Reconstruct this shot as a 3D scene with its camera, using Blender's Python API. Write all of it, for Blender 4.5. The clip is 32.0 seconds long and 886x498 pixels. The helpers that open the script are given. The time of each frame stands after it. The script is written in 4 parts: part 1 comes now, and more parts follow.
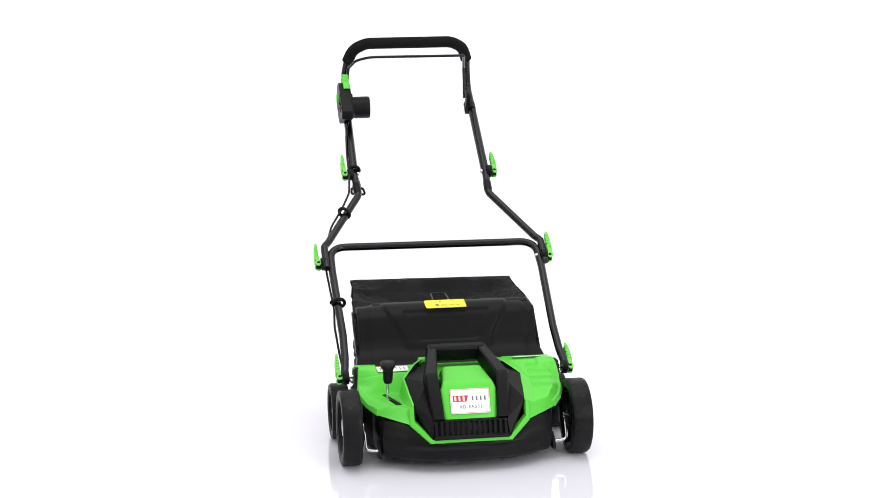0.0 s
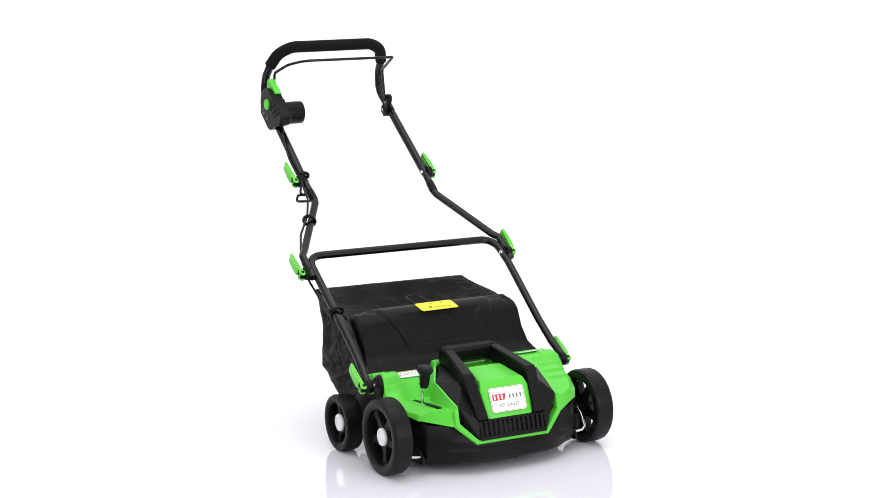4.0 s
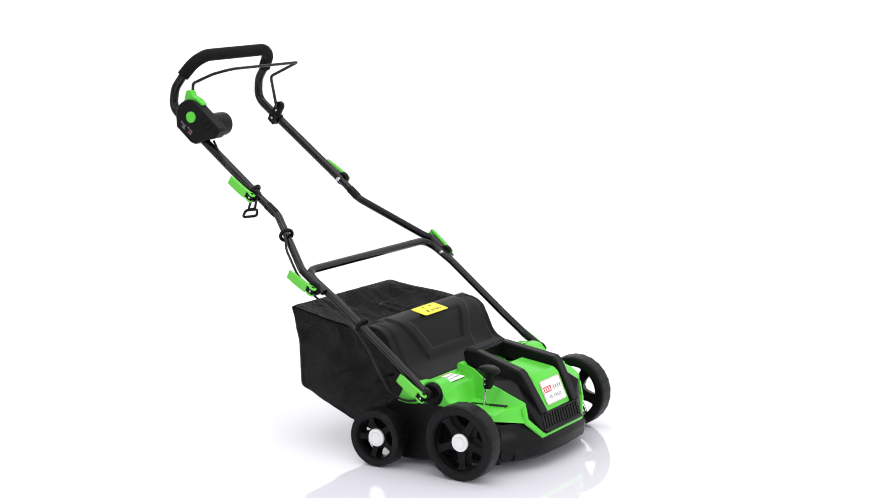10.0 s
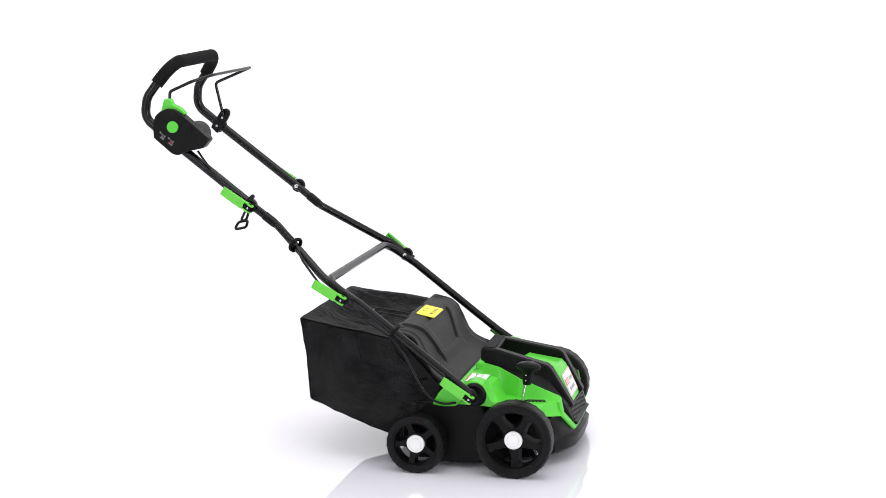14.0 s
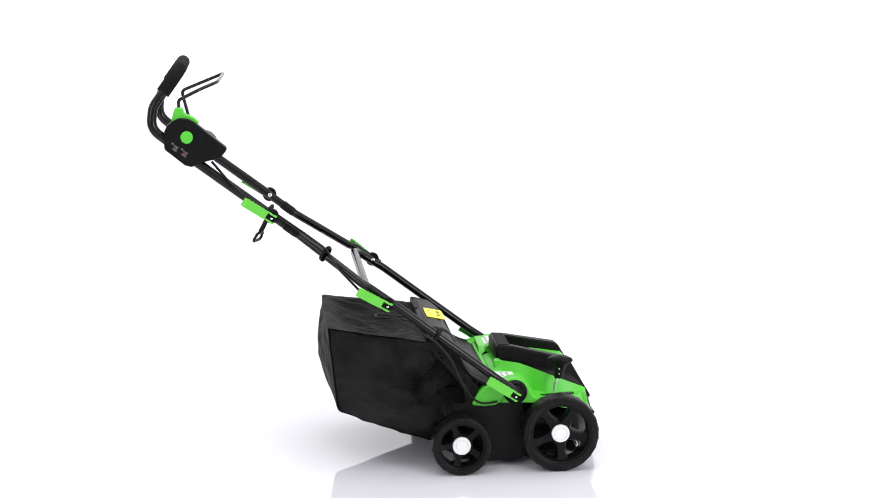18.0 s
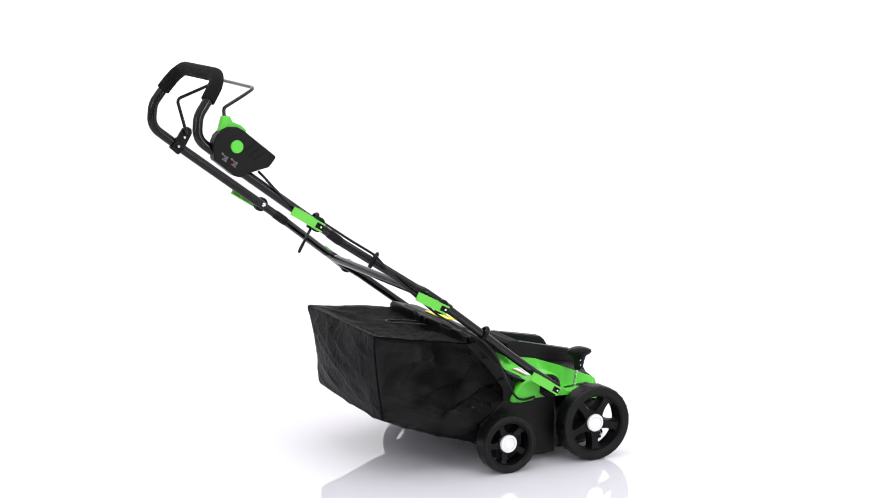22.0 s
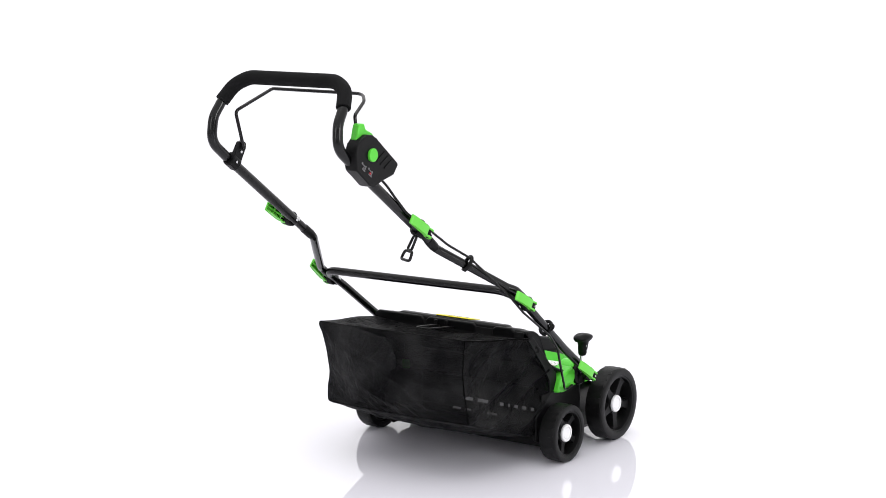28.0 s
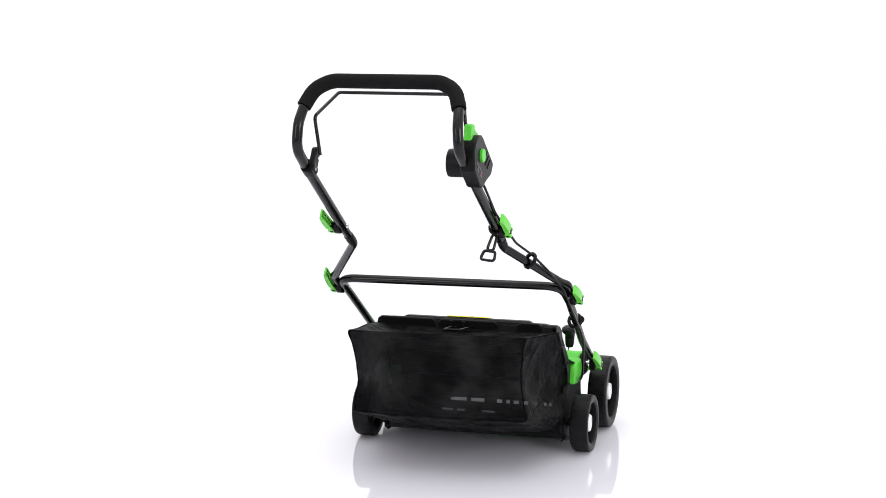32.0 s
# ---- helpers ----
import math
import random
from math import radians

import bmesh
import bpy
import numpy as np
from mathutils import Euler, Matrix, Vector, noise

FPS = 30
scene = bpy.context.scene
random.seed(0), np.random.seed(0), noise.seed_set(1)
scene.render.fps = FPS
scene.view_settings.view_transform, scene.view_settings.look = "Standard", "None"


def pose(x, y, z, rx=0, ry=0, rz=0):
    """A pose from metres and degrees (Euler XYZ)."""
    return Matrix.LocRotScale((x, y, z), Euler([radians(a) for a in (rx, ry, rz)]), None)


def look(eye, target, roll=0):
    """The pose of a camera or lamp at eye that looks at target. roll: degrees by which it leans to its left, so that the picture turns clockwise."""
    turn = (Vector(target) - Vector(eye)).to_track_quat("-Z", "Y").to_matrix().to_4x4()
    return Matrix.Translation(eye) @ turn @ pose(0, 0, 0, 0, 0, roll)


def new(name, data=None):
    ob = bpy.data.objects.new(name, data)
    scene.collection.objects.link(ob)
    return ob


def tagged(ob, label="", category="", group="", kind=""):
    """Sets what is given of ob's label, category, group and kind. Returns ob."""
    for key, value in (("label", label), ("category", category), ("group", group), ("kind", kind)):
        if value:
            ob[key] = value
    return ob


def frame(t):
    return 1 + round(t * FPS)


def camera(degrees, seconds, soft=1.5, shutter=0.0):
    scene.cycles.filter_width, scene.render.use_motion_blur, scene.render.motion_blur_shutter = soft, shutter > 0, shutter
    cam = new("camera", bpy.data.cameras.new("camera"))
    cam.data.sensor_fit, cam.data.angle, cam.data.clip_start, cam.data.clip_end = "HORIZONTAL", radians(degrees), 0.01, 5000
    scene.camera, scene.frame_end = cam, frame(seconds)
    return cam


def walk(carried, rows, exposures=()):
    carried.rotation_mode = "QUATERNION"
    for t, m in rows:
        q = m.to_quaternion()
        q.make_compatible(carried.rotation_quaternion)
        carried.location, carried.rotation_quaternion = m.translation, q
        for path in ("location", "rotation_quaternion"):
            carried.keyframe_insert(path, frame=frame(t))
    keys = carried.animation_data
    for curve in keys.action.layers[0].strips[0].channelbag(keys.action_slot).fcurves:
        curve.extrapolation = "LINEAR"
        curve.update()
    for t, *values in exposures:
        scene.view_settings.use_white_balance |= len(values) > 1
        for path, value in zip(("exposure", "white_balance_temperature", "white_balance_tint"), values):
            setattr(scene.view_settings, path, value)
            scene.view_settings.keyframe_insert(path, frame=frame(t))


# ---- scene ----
cam = camera(27.7, 32.0, soft=0.78)
EYE = Vector((0.0, -4.2, 1.2024))
GAZE = Vector((-0.01175, 0.98463, -0.17424))
walk(cam, [(0.0, look(EYE, EYE + GAZE * 4.2, -0.673)), (32.0, look(EYE, EYE + GAZE * 4.2, -0.673))])

# ---- light: a white studio with soft boxes ----
world = bpy.data.worlds.new("studio")
scene.world = world
world.use_nodes = True
world.node_tree.nodes["Background"].inputs["Color"].default_value = (0.995, 0.99, 1.0, 1)
world.node_tree.nodes["Background"].inputs["Strength"].default_value = 1.18


def soft_box(name, eye, target, size, power):
    data = bpy.data.lights.new(name, "AREA")
    data.shape, data.size, data.energy = "SQUARE", size, power
    ob = new(name, data)
    ob.matrix_world = look(eye, target)
    return ob


soft_box("soft_box_overhead", (0.0, -0.3, 3.4), (0, 0, 0), 2.6, 42)
soft_box("soft_box_side", (-2.5, -3.1, 1.5), (0, 0, 0.3), 1.2, 20)
soft_box("soft_box_far_side", (2.5, -3.1, 1.5), (0, 0, 0.3), 1.2, 46)


# ---- materials ----
def material(name, color, rough=0.5, metal=0.0, spec=0.5, grain=0.0, scale=200.0, bump=0.0, mottling=0.0, mscale=12.0, coat=0.0):
    """A surface with two scales of variation: fine grain and broad mottling."""
    m = bpy.data.materials.new(name)
    m.use_nodes = True
    nt = m.node_tree
    b = nt.nodes["Principled BSDF"]
    b.inputs["Base Color"].default_value = (*color, 1)
    b.inputs["Roughness"].default_value = rough
    b.inputs["Metallic"].default_value = metal
    b.inputs["Specular IOR Level"].default_value = spec
    b.inputs["Coat Weight"].default_value = coat
    co = nt.nodes.new("ShaderNodeTexCoord")
    fine = nt.nodes.new("ShaderNodeTexNoise")
    fine.inputs["Scale"].default_value = scale
    fine.inputs["Detail"].default_value = 3
    broad = nt.nodes.new("ShaderNodeTexNoise")
    broad.inputs["Scale"].default_value = mscale
    broad.inputs["Detail"].default_value = 4
    nt.links.new(co.outputs["Object"], fine.inputs["Vector"])
    nt.links.new(co.outputs["Object"], broad.inputs["Vector"])
    if mottling or grain:
        mix = nt.nodes.new("ShaderNodeMix")
        mix.data_type = "RGBA"
        add = nt.nodes.new("ShaderNodeMath")
        add.operation = "MULTIPLY_ADD"
        nt.links.new(fine.outputs["Fac"], add.inputs[0])
        add.inputs[1].default_value = grain
        half = nt.nodes.new("ShaderNodeMath")
        half.operation = "MULTIPLY"
        nt.links.new(broad.outputs["Fac"], half.inputs[0])
        half.inputs[1].default_value = mottling
        nt.links.new(half.outputs[0], add.inputs[2])
        k = max(0.0, 1 - 0.5 * (grain + mottling))
        mix.inputs["A"].default_value = (*[c * k for c in color], 1)
        mix.inputs["B"].default_value = (*[min(1, c * (k + 1)) for c in color], 1)
        nt.links.new(add.outputs[0], mix.inputs["Factor"])
        nt.links.new(mix.outputs["Result"], b.inputs["Base Color"])
        rr = nt.nodes.new("ShaderNodeMapRange")
        rr.inputs["To Min"].default_value, rr.inputs["To Max"].default_value = max(0.02, rough - 0.08), min(1, rough + 0.08)
        nt.links.new(broad.outputs["Fac"], rr.inputs["Value"])
        nt.links.new(rr.outputs["Result"], b.inputs["Roughness"])
    if bump:
        bp = nt.nodes.new("ShaderNodeBump")
        bp.inputs["Strength"].default_value = bump
        bp.inputs["Distance"].default_value = 0.001
        nt.links.new(fine.outputs["Fac"], bp.inputs["Height"])
        nt.links.new(bp.outputs["Normal"], b.inputs["Normal"])
    return m


def scuff_and_sheen(m, scale, low, high, tone):
    """Pale where a patchy noise peaks: dust and scuffs; on cloth, painted sheen."""
    nt = m.node_tree
    b = nt.nodes["Principled BSDF"]
    co = nt.nodes.new("ShaderNodeTexCoord")
    n = nt.nodes.new("ShaderNodeTexNoise")
    n.inputs["Scale"].default_value = scale
    n.inputs["Detail"].default_value = 6
    n.inputs["Roughness"].default_value = 0.7
    nt.links.new(co.outputs["Object"], n.inputs["Vector"])
    r = nt.nodes.new("ShaderNodeMapRange")
    r.inputs["From Min"].default_value, r.inputs["From Max"].default_value = low, high
    nt.links.new(n.outputs["Fac"], r.inputs["Value"])
    mix = nt.nodes.new("ShaderNodeMix")
    mix.data_type = "RGBA"
    mix.inputs["B"].default_value = (tone, tone, tone, 1)
    nt.links.new(b.inputs["Base Color"].links[0].from_socket, mix.inputs["A"])
    nt.links.new(r.outputs["Result"], mix.inputs["Factor"])
    nt.links.new(mix.outputs["Result"], b.inputs["Base Color"])


FLOOR = material("glossy_white_floor", (0.80, 0.785, 0.85), 0.03, spec=1.0)
FLOOR.node_tree.nodes["Principled BSDF"].inputs["IOR"].default_value = 1.7
WALLP = material("grey_wall_paint", (0.66, 0.66, 0.665), 0.8, grain=0.2, scale=60, mottling=0.2, mscale=2)
BLACK = material("black_moulded_plastic", (0.0044, 0.0044, 0.0047), 0.38, spec=0.125, grain=0.4, scale=500, bump=0.25, mottling=0.3, mscale=18)
FLAPM = material("black_satin_plastic", (0.0030, 0.0030, 0.0034), 0.40, spec=0.112, grain=0.3, scale=500, bump=0.2, mottling=0.3, mscale=9)
RUBBER = material("black_rubber", (0.0034, 0.0034, 0.0037), 0.42, spec=0.165, grain=0.4, scale=350, bump=0.3, mottling=0.5, mscale=30)
scuff_and_sheen(RUBBER, 60, 0.60, 0.84, 0.030)
scuff_and_sheen(BLACK, 28, 0.64, 0.86, 0.014)
GRIP = material("worn_grey_grip", (0.013, 0.013, 0.014), 0.75, spec=0.16, grain=0.5, scale=500, bump=0.5, mottling=0.8, mscale=45)
FOAM = material("black_foam", (0.0048, 0.0048, 0.0052), 0.85, spec=0.14, grain=0.5, scale=900, bump=0.6, mottling=0.3, mscale=25)
TUBE = material("black_enamelled_tube", (0.0028, 0.0028, 0.0031), 0.20, spec=0.29, grain=0.2, scale=300, mottling=0.3, mscale=20)
CABLE = material("black_cable", (0.003, 0.003, 0.003), 0.3, spec=0.26, grain=0.3, mottling=0.3)
GREEN = material("bright_green_plastic", (0.086, 0.535, 0.039), 0.33, spec=0.35, grain=0.04, scale=400, bump=0.08, mottling=0.10, mscale=14)
LEVER = material("light_green_plastic", (0.125, 0.555, 0.055), 0.34, spec=0.35, grain=0.04, scale=400, bump=0.08, mottling=0.10, mscale=14)
WHITEP = material("white_plastic", (0.80, 0.80, 0.80), 0.35, grain=0.05, mottling=0.06, mscale=40)
STEEL = material("bright_steel", (0.62, 0.62, 0.63), 0.22, metal=1.0, grain=0.1, mottling=0.15, mscale=60)
YELLOW = material("yellow_label", (0.86, 0.74, 0.02), 0.4, grain=0.03, mottling=0.06, mscale=40)
PAPER = material("white_label", (0.82, 0.82, 0.82), 0.4, grain=0.03, mottling=0.05, mscale=40)
RED = material("red_print", (0.55, 0.012, 0.03), 0.4)
INK = material("dark_print", (0.02, 0.02, 0.025), 0.5)
GREYINK = material("grey_print", (0.13, 0.125, 0.13), 0.5)
CLOTH = material("black_woven_cloth", (0.0036, 0.0036, 0.0040), 0.45, spec=0.028, grain=0.6, scale=900, bump=0.4, mottling=0.9, mscale=16)


TAPE = material("matt_black_tape", (0.0006, 0.0006, 0.0007), 0.85, spec=0.03, grain=0.5, scale=800, bump=0.4, mottling=0.4, mscale=40)


def wrinkled(m, scale, strength, depth):
    """Small creases under the grain."""
    nt = m.node_tree
    b = nt.nodes["Principled BSDF"]
    co = nt.nodes.new("ShaderNodeTexCoord")
    n = nt.nodes.new("ShaderNodeTexNoise")
    n.inputs["Scale"].default_value = scale
    n.inputs["Detail"].default_value = 5
    n.inputs["Distortion"].default_value = 1.2
    nt.links.new(co.outputs["Object"], n.inputs["Vector"])
    bp = nt.nodes.new("ShaderNodeBump")
    bp.inputs["Strength"].default_value = strength
    bp.inputs["Distance"].default_value = depth
    nt.links.new(n.outputs["Fac"], bp.inputs["Height"])
    nt.links.new(b.inputs["Normal"].links[0].from_socket, bp.inputs["Normal"])
    nt.links.new(bp.outputs["Normal"], b.inputs["Normal"])


def open_weave(m, least, most):
    """Lets a share of the light straight through, as a loose weave does; stretched and slack places differ."""
    nt = m.node_tree
    out = nt.nodes["Material Output"]
    clear = nt.nodes.new("ShaderNodeBsdfTransparent")
    mix = nt.nodes.new("ShaderNodeMixShader")
    co = nt.nodes.new("ShaderNodeTexCoord")
    n = nt.nodes.new("ShaderNodeTexNoise")
    n.inputs["Scale"].default_value = 14
    n.inputs["Detail"].default_value = 8
    n.inputs["Roughness"].default_value = 0.68
    n.inputs["Distortion"].default_value = 0.6
    nt.links.new(co.outputs["Object"], n.inputs["Vector"])
    r = nt.nodes.new("ShaderNodeMapRange")
    r.inputs["From Min"].default_value, r.inputs["From Max"].default_value = 0.32, 0.68
    r.inputs["To Min"].default_value, r.inputs["To Max"].default_value = least, most
    nt.links.new(n.outputs["Fac"], r.inputs["Value"])
    nt.links.new(r.outputs["Result"], mix.inputs[0])
    nt.links.new(nt.nodes["Principled BSDF"].outputs[0], mix.inputs[1])
    nt.links.new(clear.outputs[0], mix.inputs[2])
    nt.links.new(mix.outputs[0], out.inputs["Surface"])


wrinkled(CLOTH, 34, 1.0, 0.005)
# cloudy sheen of the bag, painted into the cloth's colour
scuff_and_sheen(CLOTH, 6, 0.45, 0.70, 0.024)
open_weave(CLOTH, 0.055, 0.105)


# ---- mesh helpers ----
def part(name, bm, mat, parent=None, label="", smooth=38, bevel=0.0, thick=0.0, mats=()):
    """Links a bmesh as one mesh object under a thing or a part."""
    bmesh.ops.recalc_face_normals(bm, faces=bm.faces)
    me = bpy.data.meshes.new(name)
    bm.to_mesh(me)
    bm.free()
    for m in (mat, *mats):
        me.materials.append(m)
    for p in me.polygons:
        p.use_smooth = smooth > 0
    if smooth > 0:
        me.set_sharp_from_angle(angle=radians(smooth))
    ob = new(name, me)
    if parent:
        ob.parent = parent
    if label:
        tagged(ob, label)
    if thick:
        s = ob.modifiers.new("thickness", "SOLIDIFY")
        s.thickness, s.offset = abs(thick), -1 if thick > 0 else 1
    if bevel:
        b = ob.modifiers.new("edge", "BEVEL")
        b.width, b.segments, b.limit_method, b.angle_limit = bevel, 2, "ANGLE", radians(28)
        b.harden_normals = False
    return ob


def loft(bm, rings, close=True, caps=True):
    """Skin through rings of equal length."""
    vs = [[bm.verts.new(p) for p in r] for r in rings]
    n = len(rings[0])
    for a, b in zip(vs, vs[1:]):
        for i in range(n if close else n - 1):
            j = (i + 1) % n
            bm.faces.new((a[i], a[j], b[j], b[i]))
    if caps and close:
        bm.faces.new(vs[0])
        bm.faces.new(list(reversed(vs[-1])))
    return vs


def prism(bm, poly, y0, y1):
    """A polygon of (x, z) drawn out along y."""
    return loft(bm, [[(x, y0, z) for x, z in poly], [(x, y1, z) for x, z in poly]])


def block(bm, m, sx, sy, sz):
    """A box of the given size at the pose m."""
    vs = [bm.verts.new(m @ Vector((a * sx / 2, b * sy / 2, c * sz / 2))) for c in (-1, 1) for a, b in ((-1, -1), (1, -1), (1, 1), (-1, 1))]
    for f in ((3, 2, 1, 0), (4, 5, 6, 7), (0, 1, 5, 4), (1, 2, 6, 5), (2, 3, 7, 6), (3, 0, 4, 7)):
        bm.faces.new([vs[i] for i in f])


def rounded(pts, radius, steps=6, closed=False):
    """A polyline with its corners rounded; radius may be a list."""
    P = [Vector(p) for p in pts]
    n = len(P)
    R = radius if isinstance(radius, (list, tuple)) else [radius] * n
    out = []
    for i, p in enumerate(P):
        if not closed and i in (0, n - 1):
            out.append(p)
            continue
        a, b = P[i - 1] - p, P[(i + 1) % n] - p
        la, lb = a.length, b.length
        ang = a.angle(b)
        if R[i] <= 0 or ang > 3.10:
            out.append(p)
            continue
        d = min(R[i] / math.tan(ang / 2), la * 0.48, lb * 0.48)
        s, e = p + a / la * d, p + b / lb * d
        for k in range(steps + 1):
            t = k / steps
            out.append((1 - t) ** 2 * s + 2 * t * (1 - t) * p + t * t * e)
    return out


def sweep(bm, pts, r, seg=14, flat=1.0, closed=False):
    """A round tube along a polyline; r may be a list along it."""
    n = len(pts)
    side = None
    rings = []
    for i, p in enumerate(pts):
        a = pts[i - 1] if (i > 0 or closed) else pts[i]
        b = pts[(i + 1) % n] if (i < n - 1 or closed) else pts[i]
        t = (b - a).normalized()
        if side is None:
            side = t.orthogonal().normalized()
        side = (side - t * side.dot(t)).normalized()
        up = t.cross(side)
        rr = r[i] if isinstance(r, (list, tuple)) else r
        rings.append([p + (side * math.cos(2 * math.pi * k / seg) * flat + up * math.sin(2 * math.pi * k / seg)) * rr for k in range(seg)])
    if closed:
        rings.append(rings[0])
    return loft(bm, rings, caps=not closed)


def tube(name, pts, r, mat, parent, radius=0.02, label="", seg=14, flat=1.0, steps=6):
    bm = bmesh.new()
    sweep(bm, rounded(pts, radius, steps), r, seg, flat)
    return part(name, bm, mat, parent, label, smooth=50)


def lathe(bm, profile, centre, axis="y", seg=40):
    """Turns a profile of (radius, height) round an axis through centre."""
    c = Vector(centre)
    rings = []
    for r, h in profile:
        ring = []
        for k in range(seg):
            u, v = r * math.cos(2 * math.pi * k / seg), r * math.sin(2 * math.pi * k / seg)
            ring.append(c + (Vector((u, h, v)) if axis == "y" else Vector((u, v, h)) if axis == "z" else Vector((h, u, v))))
        rings.append(ring)
    return loft(bm, rings, caps=profile[0] != profile[-1])


def sheet(bm, nu, nv, fn):
    """A grid of (nu + 1) x (nv + 1) points fn(u, v)."""
    return loft(bm, [[fn(i / nu, j / nv) for i in range(nu + 1)] for j in range(nv + 1)], close=False)


def ramp(a, b, x):
    return min(1, max(0, (x - a) / (b - a)))


def smoothstep(a, b, x):
    t = min(1, max(0, (x - a) / (b - a)))
    return t * t * (3 - 2 * t)


# ---- the studio ----
def studio():
    bm = bmesh.new()
    n = 48
    rings = [[(r * math.cos(2 * math.pi * k / n), r * math.sin(2 * math.pi * k / n), 0) for k in range(n)] for r in (0.3, 1.2, 4, 15, 60, 400)]
    vs = loft(bm, rings, caps=False)
    bm.faces.new(vs[0])
    return tagged(part("floor", bm, FLOOR, None, "seamless glossy white studio floor", smooth=0), kind="structure")


def unseen_walls():
    """Unseen pale grey walls added to dim light: behind the camera, beside the stand."""
    for name, m, sx, sy, label in (("unseen_wall_south", pose(0, -6.6, 1.7), 11.0, 0.2, "unseen pale grey wall added behind the camera to dim reflections"), ("unseen_wall_west", pose(-4.2, -1.5, 1.5), 0.2, 10.0, "unseen pale grey wall added beside the stand to dim side light")):
        bm = bmesh.new()
        block(bm, m, sx, sy, m.translation.z * 2)
        tagged(part(name, bm, WALLP, None, label, smooth=0, bevel=0.01), kind="structure")


studio()
unseen_walls()

# ---- the scarifier ----
scarifier = tagged(new("lawn_scarifier"), "green and black electric lawn scarifier with fold-up handle and cloth bag", "lawn scarifier")


def wheel(name, s, x, z, r, w, y_out, turn=0.45):
    """Rim with five spokes, rubber tyre with shallow lugs, white hub cap. s: side."""
    yi = y_out - w
    bm = bmesh.new()
    k = r / 0.087
    rim_r = r - 0.0200 * k
    lathe(bm, [(rim_r, 0.002), (rim_r, w - 0.0015), (rim_r - 0.003, w - 0.0025), (rim_r - 0.0045, w - 0.008), (rim_r - 0.0055, w * 0.5), (rim_r - 0.0045, 0.004), (rim_r, 0.002)], (0, 0, 0), seg=56)
    lathe(bm, [(0.0205, w * 0.06), (0.0270, w * 0.12), (0.0258, w - 0.016), (0.0240, w - 0.0125), (0.018, w - 0.0125)], (0, 0, 0), seg=32)
    for i in range(5):
        a = 2 * math.pi * i / 5 + turn
        d, t = Vector((math.cos(a), 0, math.sin(a))), Vector((-math.sin(a), 0, math.cos(a)))
        rings = []
        for q, wid, top, low in ((0.016, 0.0165, w - 0.013, w * 0.16), (0.030, 0.0125, w - 0.014, w * 0.20), (0.62 * rim_r, 0.0105, w - 0.014, w * 0.22), (0.84 * rim_r, 0.0118, w - 0.013, w * 0.22), (rim_r - 0.003, 0.0200, w - 0.011, w * 0.18)):
            h = lambda c: Vector((0, c, 0))
            rings.append([d * q + t * wid * k + h(top - 0.009), d * q + t * wid * k * 0.72 + h(top), d * q - t * wid * k * 0.72 + h(top), d * q - t * wid * k + h(top - 0.009),
                          d * q - t * wid * k * 1.1 + h(low), d * q + t * wid * k * 1.1 + h(low)])
        loft(bm, rings)
    rim = part(name, bm, BLACK, scarifier, "black spoked wheel with rubber tyre and white hub cap", smooth=35)
    rim.matrix_basis = pose(x, s * yi, z, 0, 0, 0) @ Matrix.Diagonal((1, s, 1, 1))
    bm = bmesh.new()
    q = 0.003 * k
    lathe(bm, [(rim_r, 0), (r - q - 0.002, 0), (r - q, 0.001), (r - 0.0012, 0.004), (r - 0.0006, 0.009), (r - 0.0001, w / 2), (r - 0.0006, w - 0.009), (r - 0.0012, w - 0.004), (r - q, w - 0.001), (r - q - 0.0025, w), (rim_r + 0.0035, w), (rim_r + 0.001, w - 0.001), (rim_r, w - 0.003), (rim_r, 0)], (0, 0, 0), seg=72)
    tyre = part("tyre", bm, RUBBER, rim, "worn black rubber tyre with shallow zigzag tread", smooth=30)
    # tread lugs in two zigzag rows
    lug = bmesh.new()
    block(lug, Matrix(), 0.0030, w * 0.38, 0.0085 * k)
    first = part("tread_lug", lug, RUBBER, tyre, smooth=0)
    n = 24
    for i in range(n):
        for side in (0, 1):
            a = 2 * math.pi * (i + 0.5 * side) / n
            m = Matrix.Rotation(-a, 4, "Y") @ pose(r - 0.00185, w * (0.29 + 0.42 * side), 0, 26 * (1 - 2 * side), 0, 0)
            o = first if (i, side) == (0, 0) else new("tread_lug", first.data)
            o.parent = tyre
            o.matrix_basis = m
    bm = bmesh.new()
    lathe(bm, [(0.0202, w - 0.016), (0.0206, w - 0.009), (0.0192, w - 0.0065), (0.0152, w - 0.0060), (0.0146, w - 0.0084), (0.0128, w - 0.0086), (0.0122, w - 0.0074), (0.001, w - 0.0066)], (0, 0, 0), seg=36)
    part("hub_cap", bm, WHITEP, rim, "white plastic hub cap", smooth=30)
    return rim


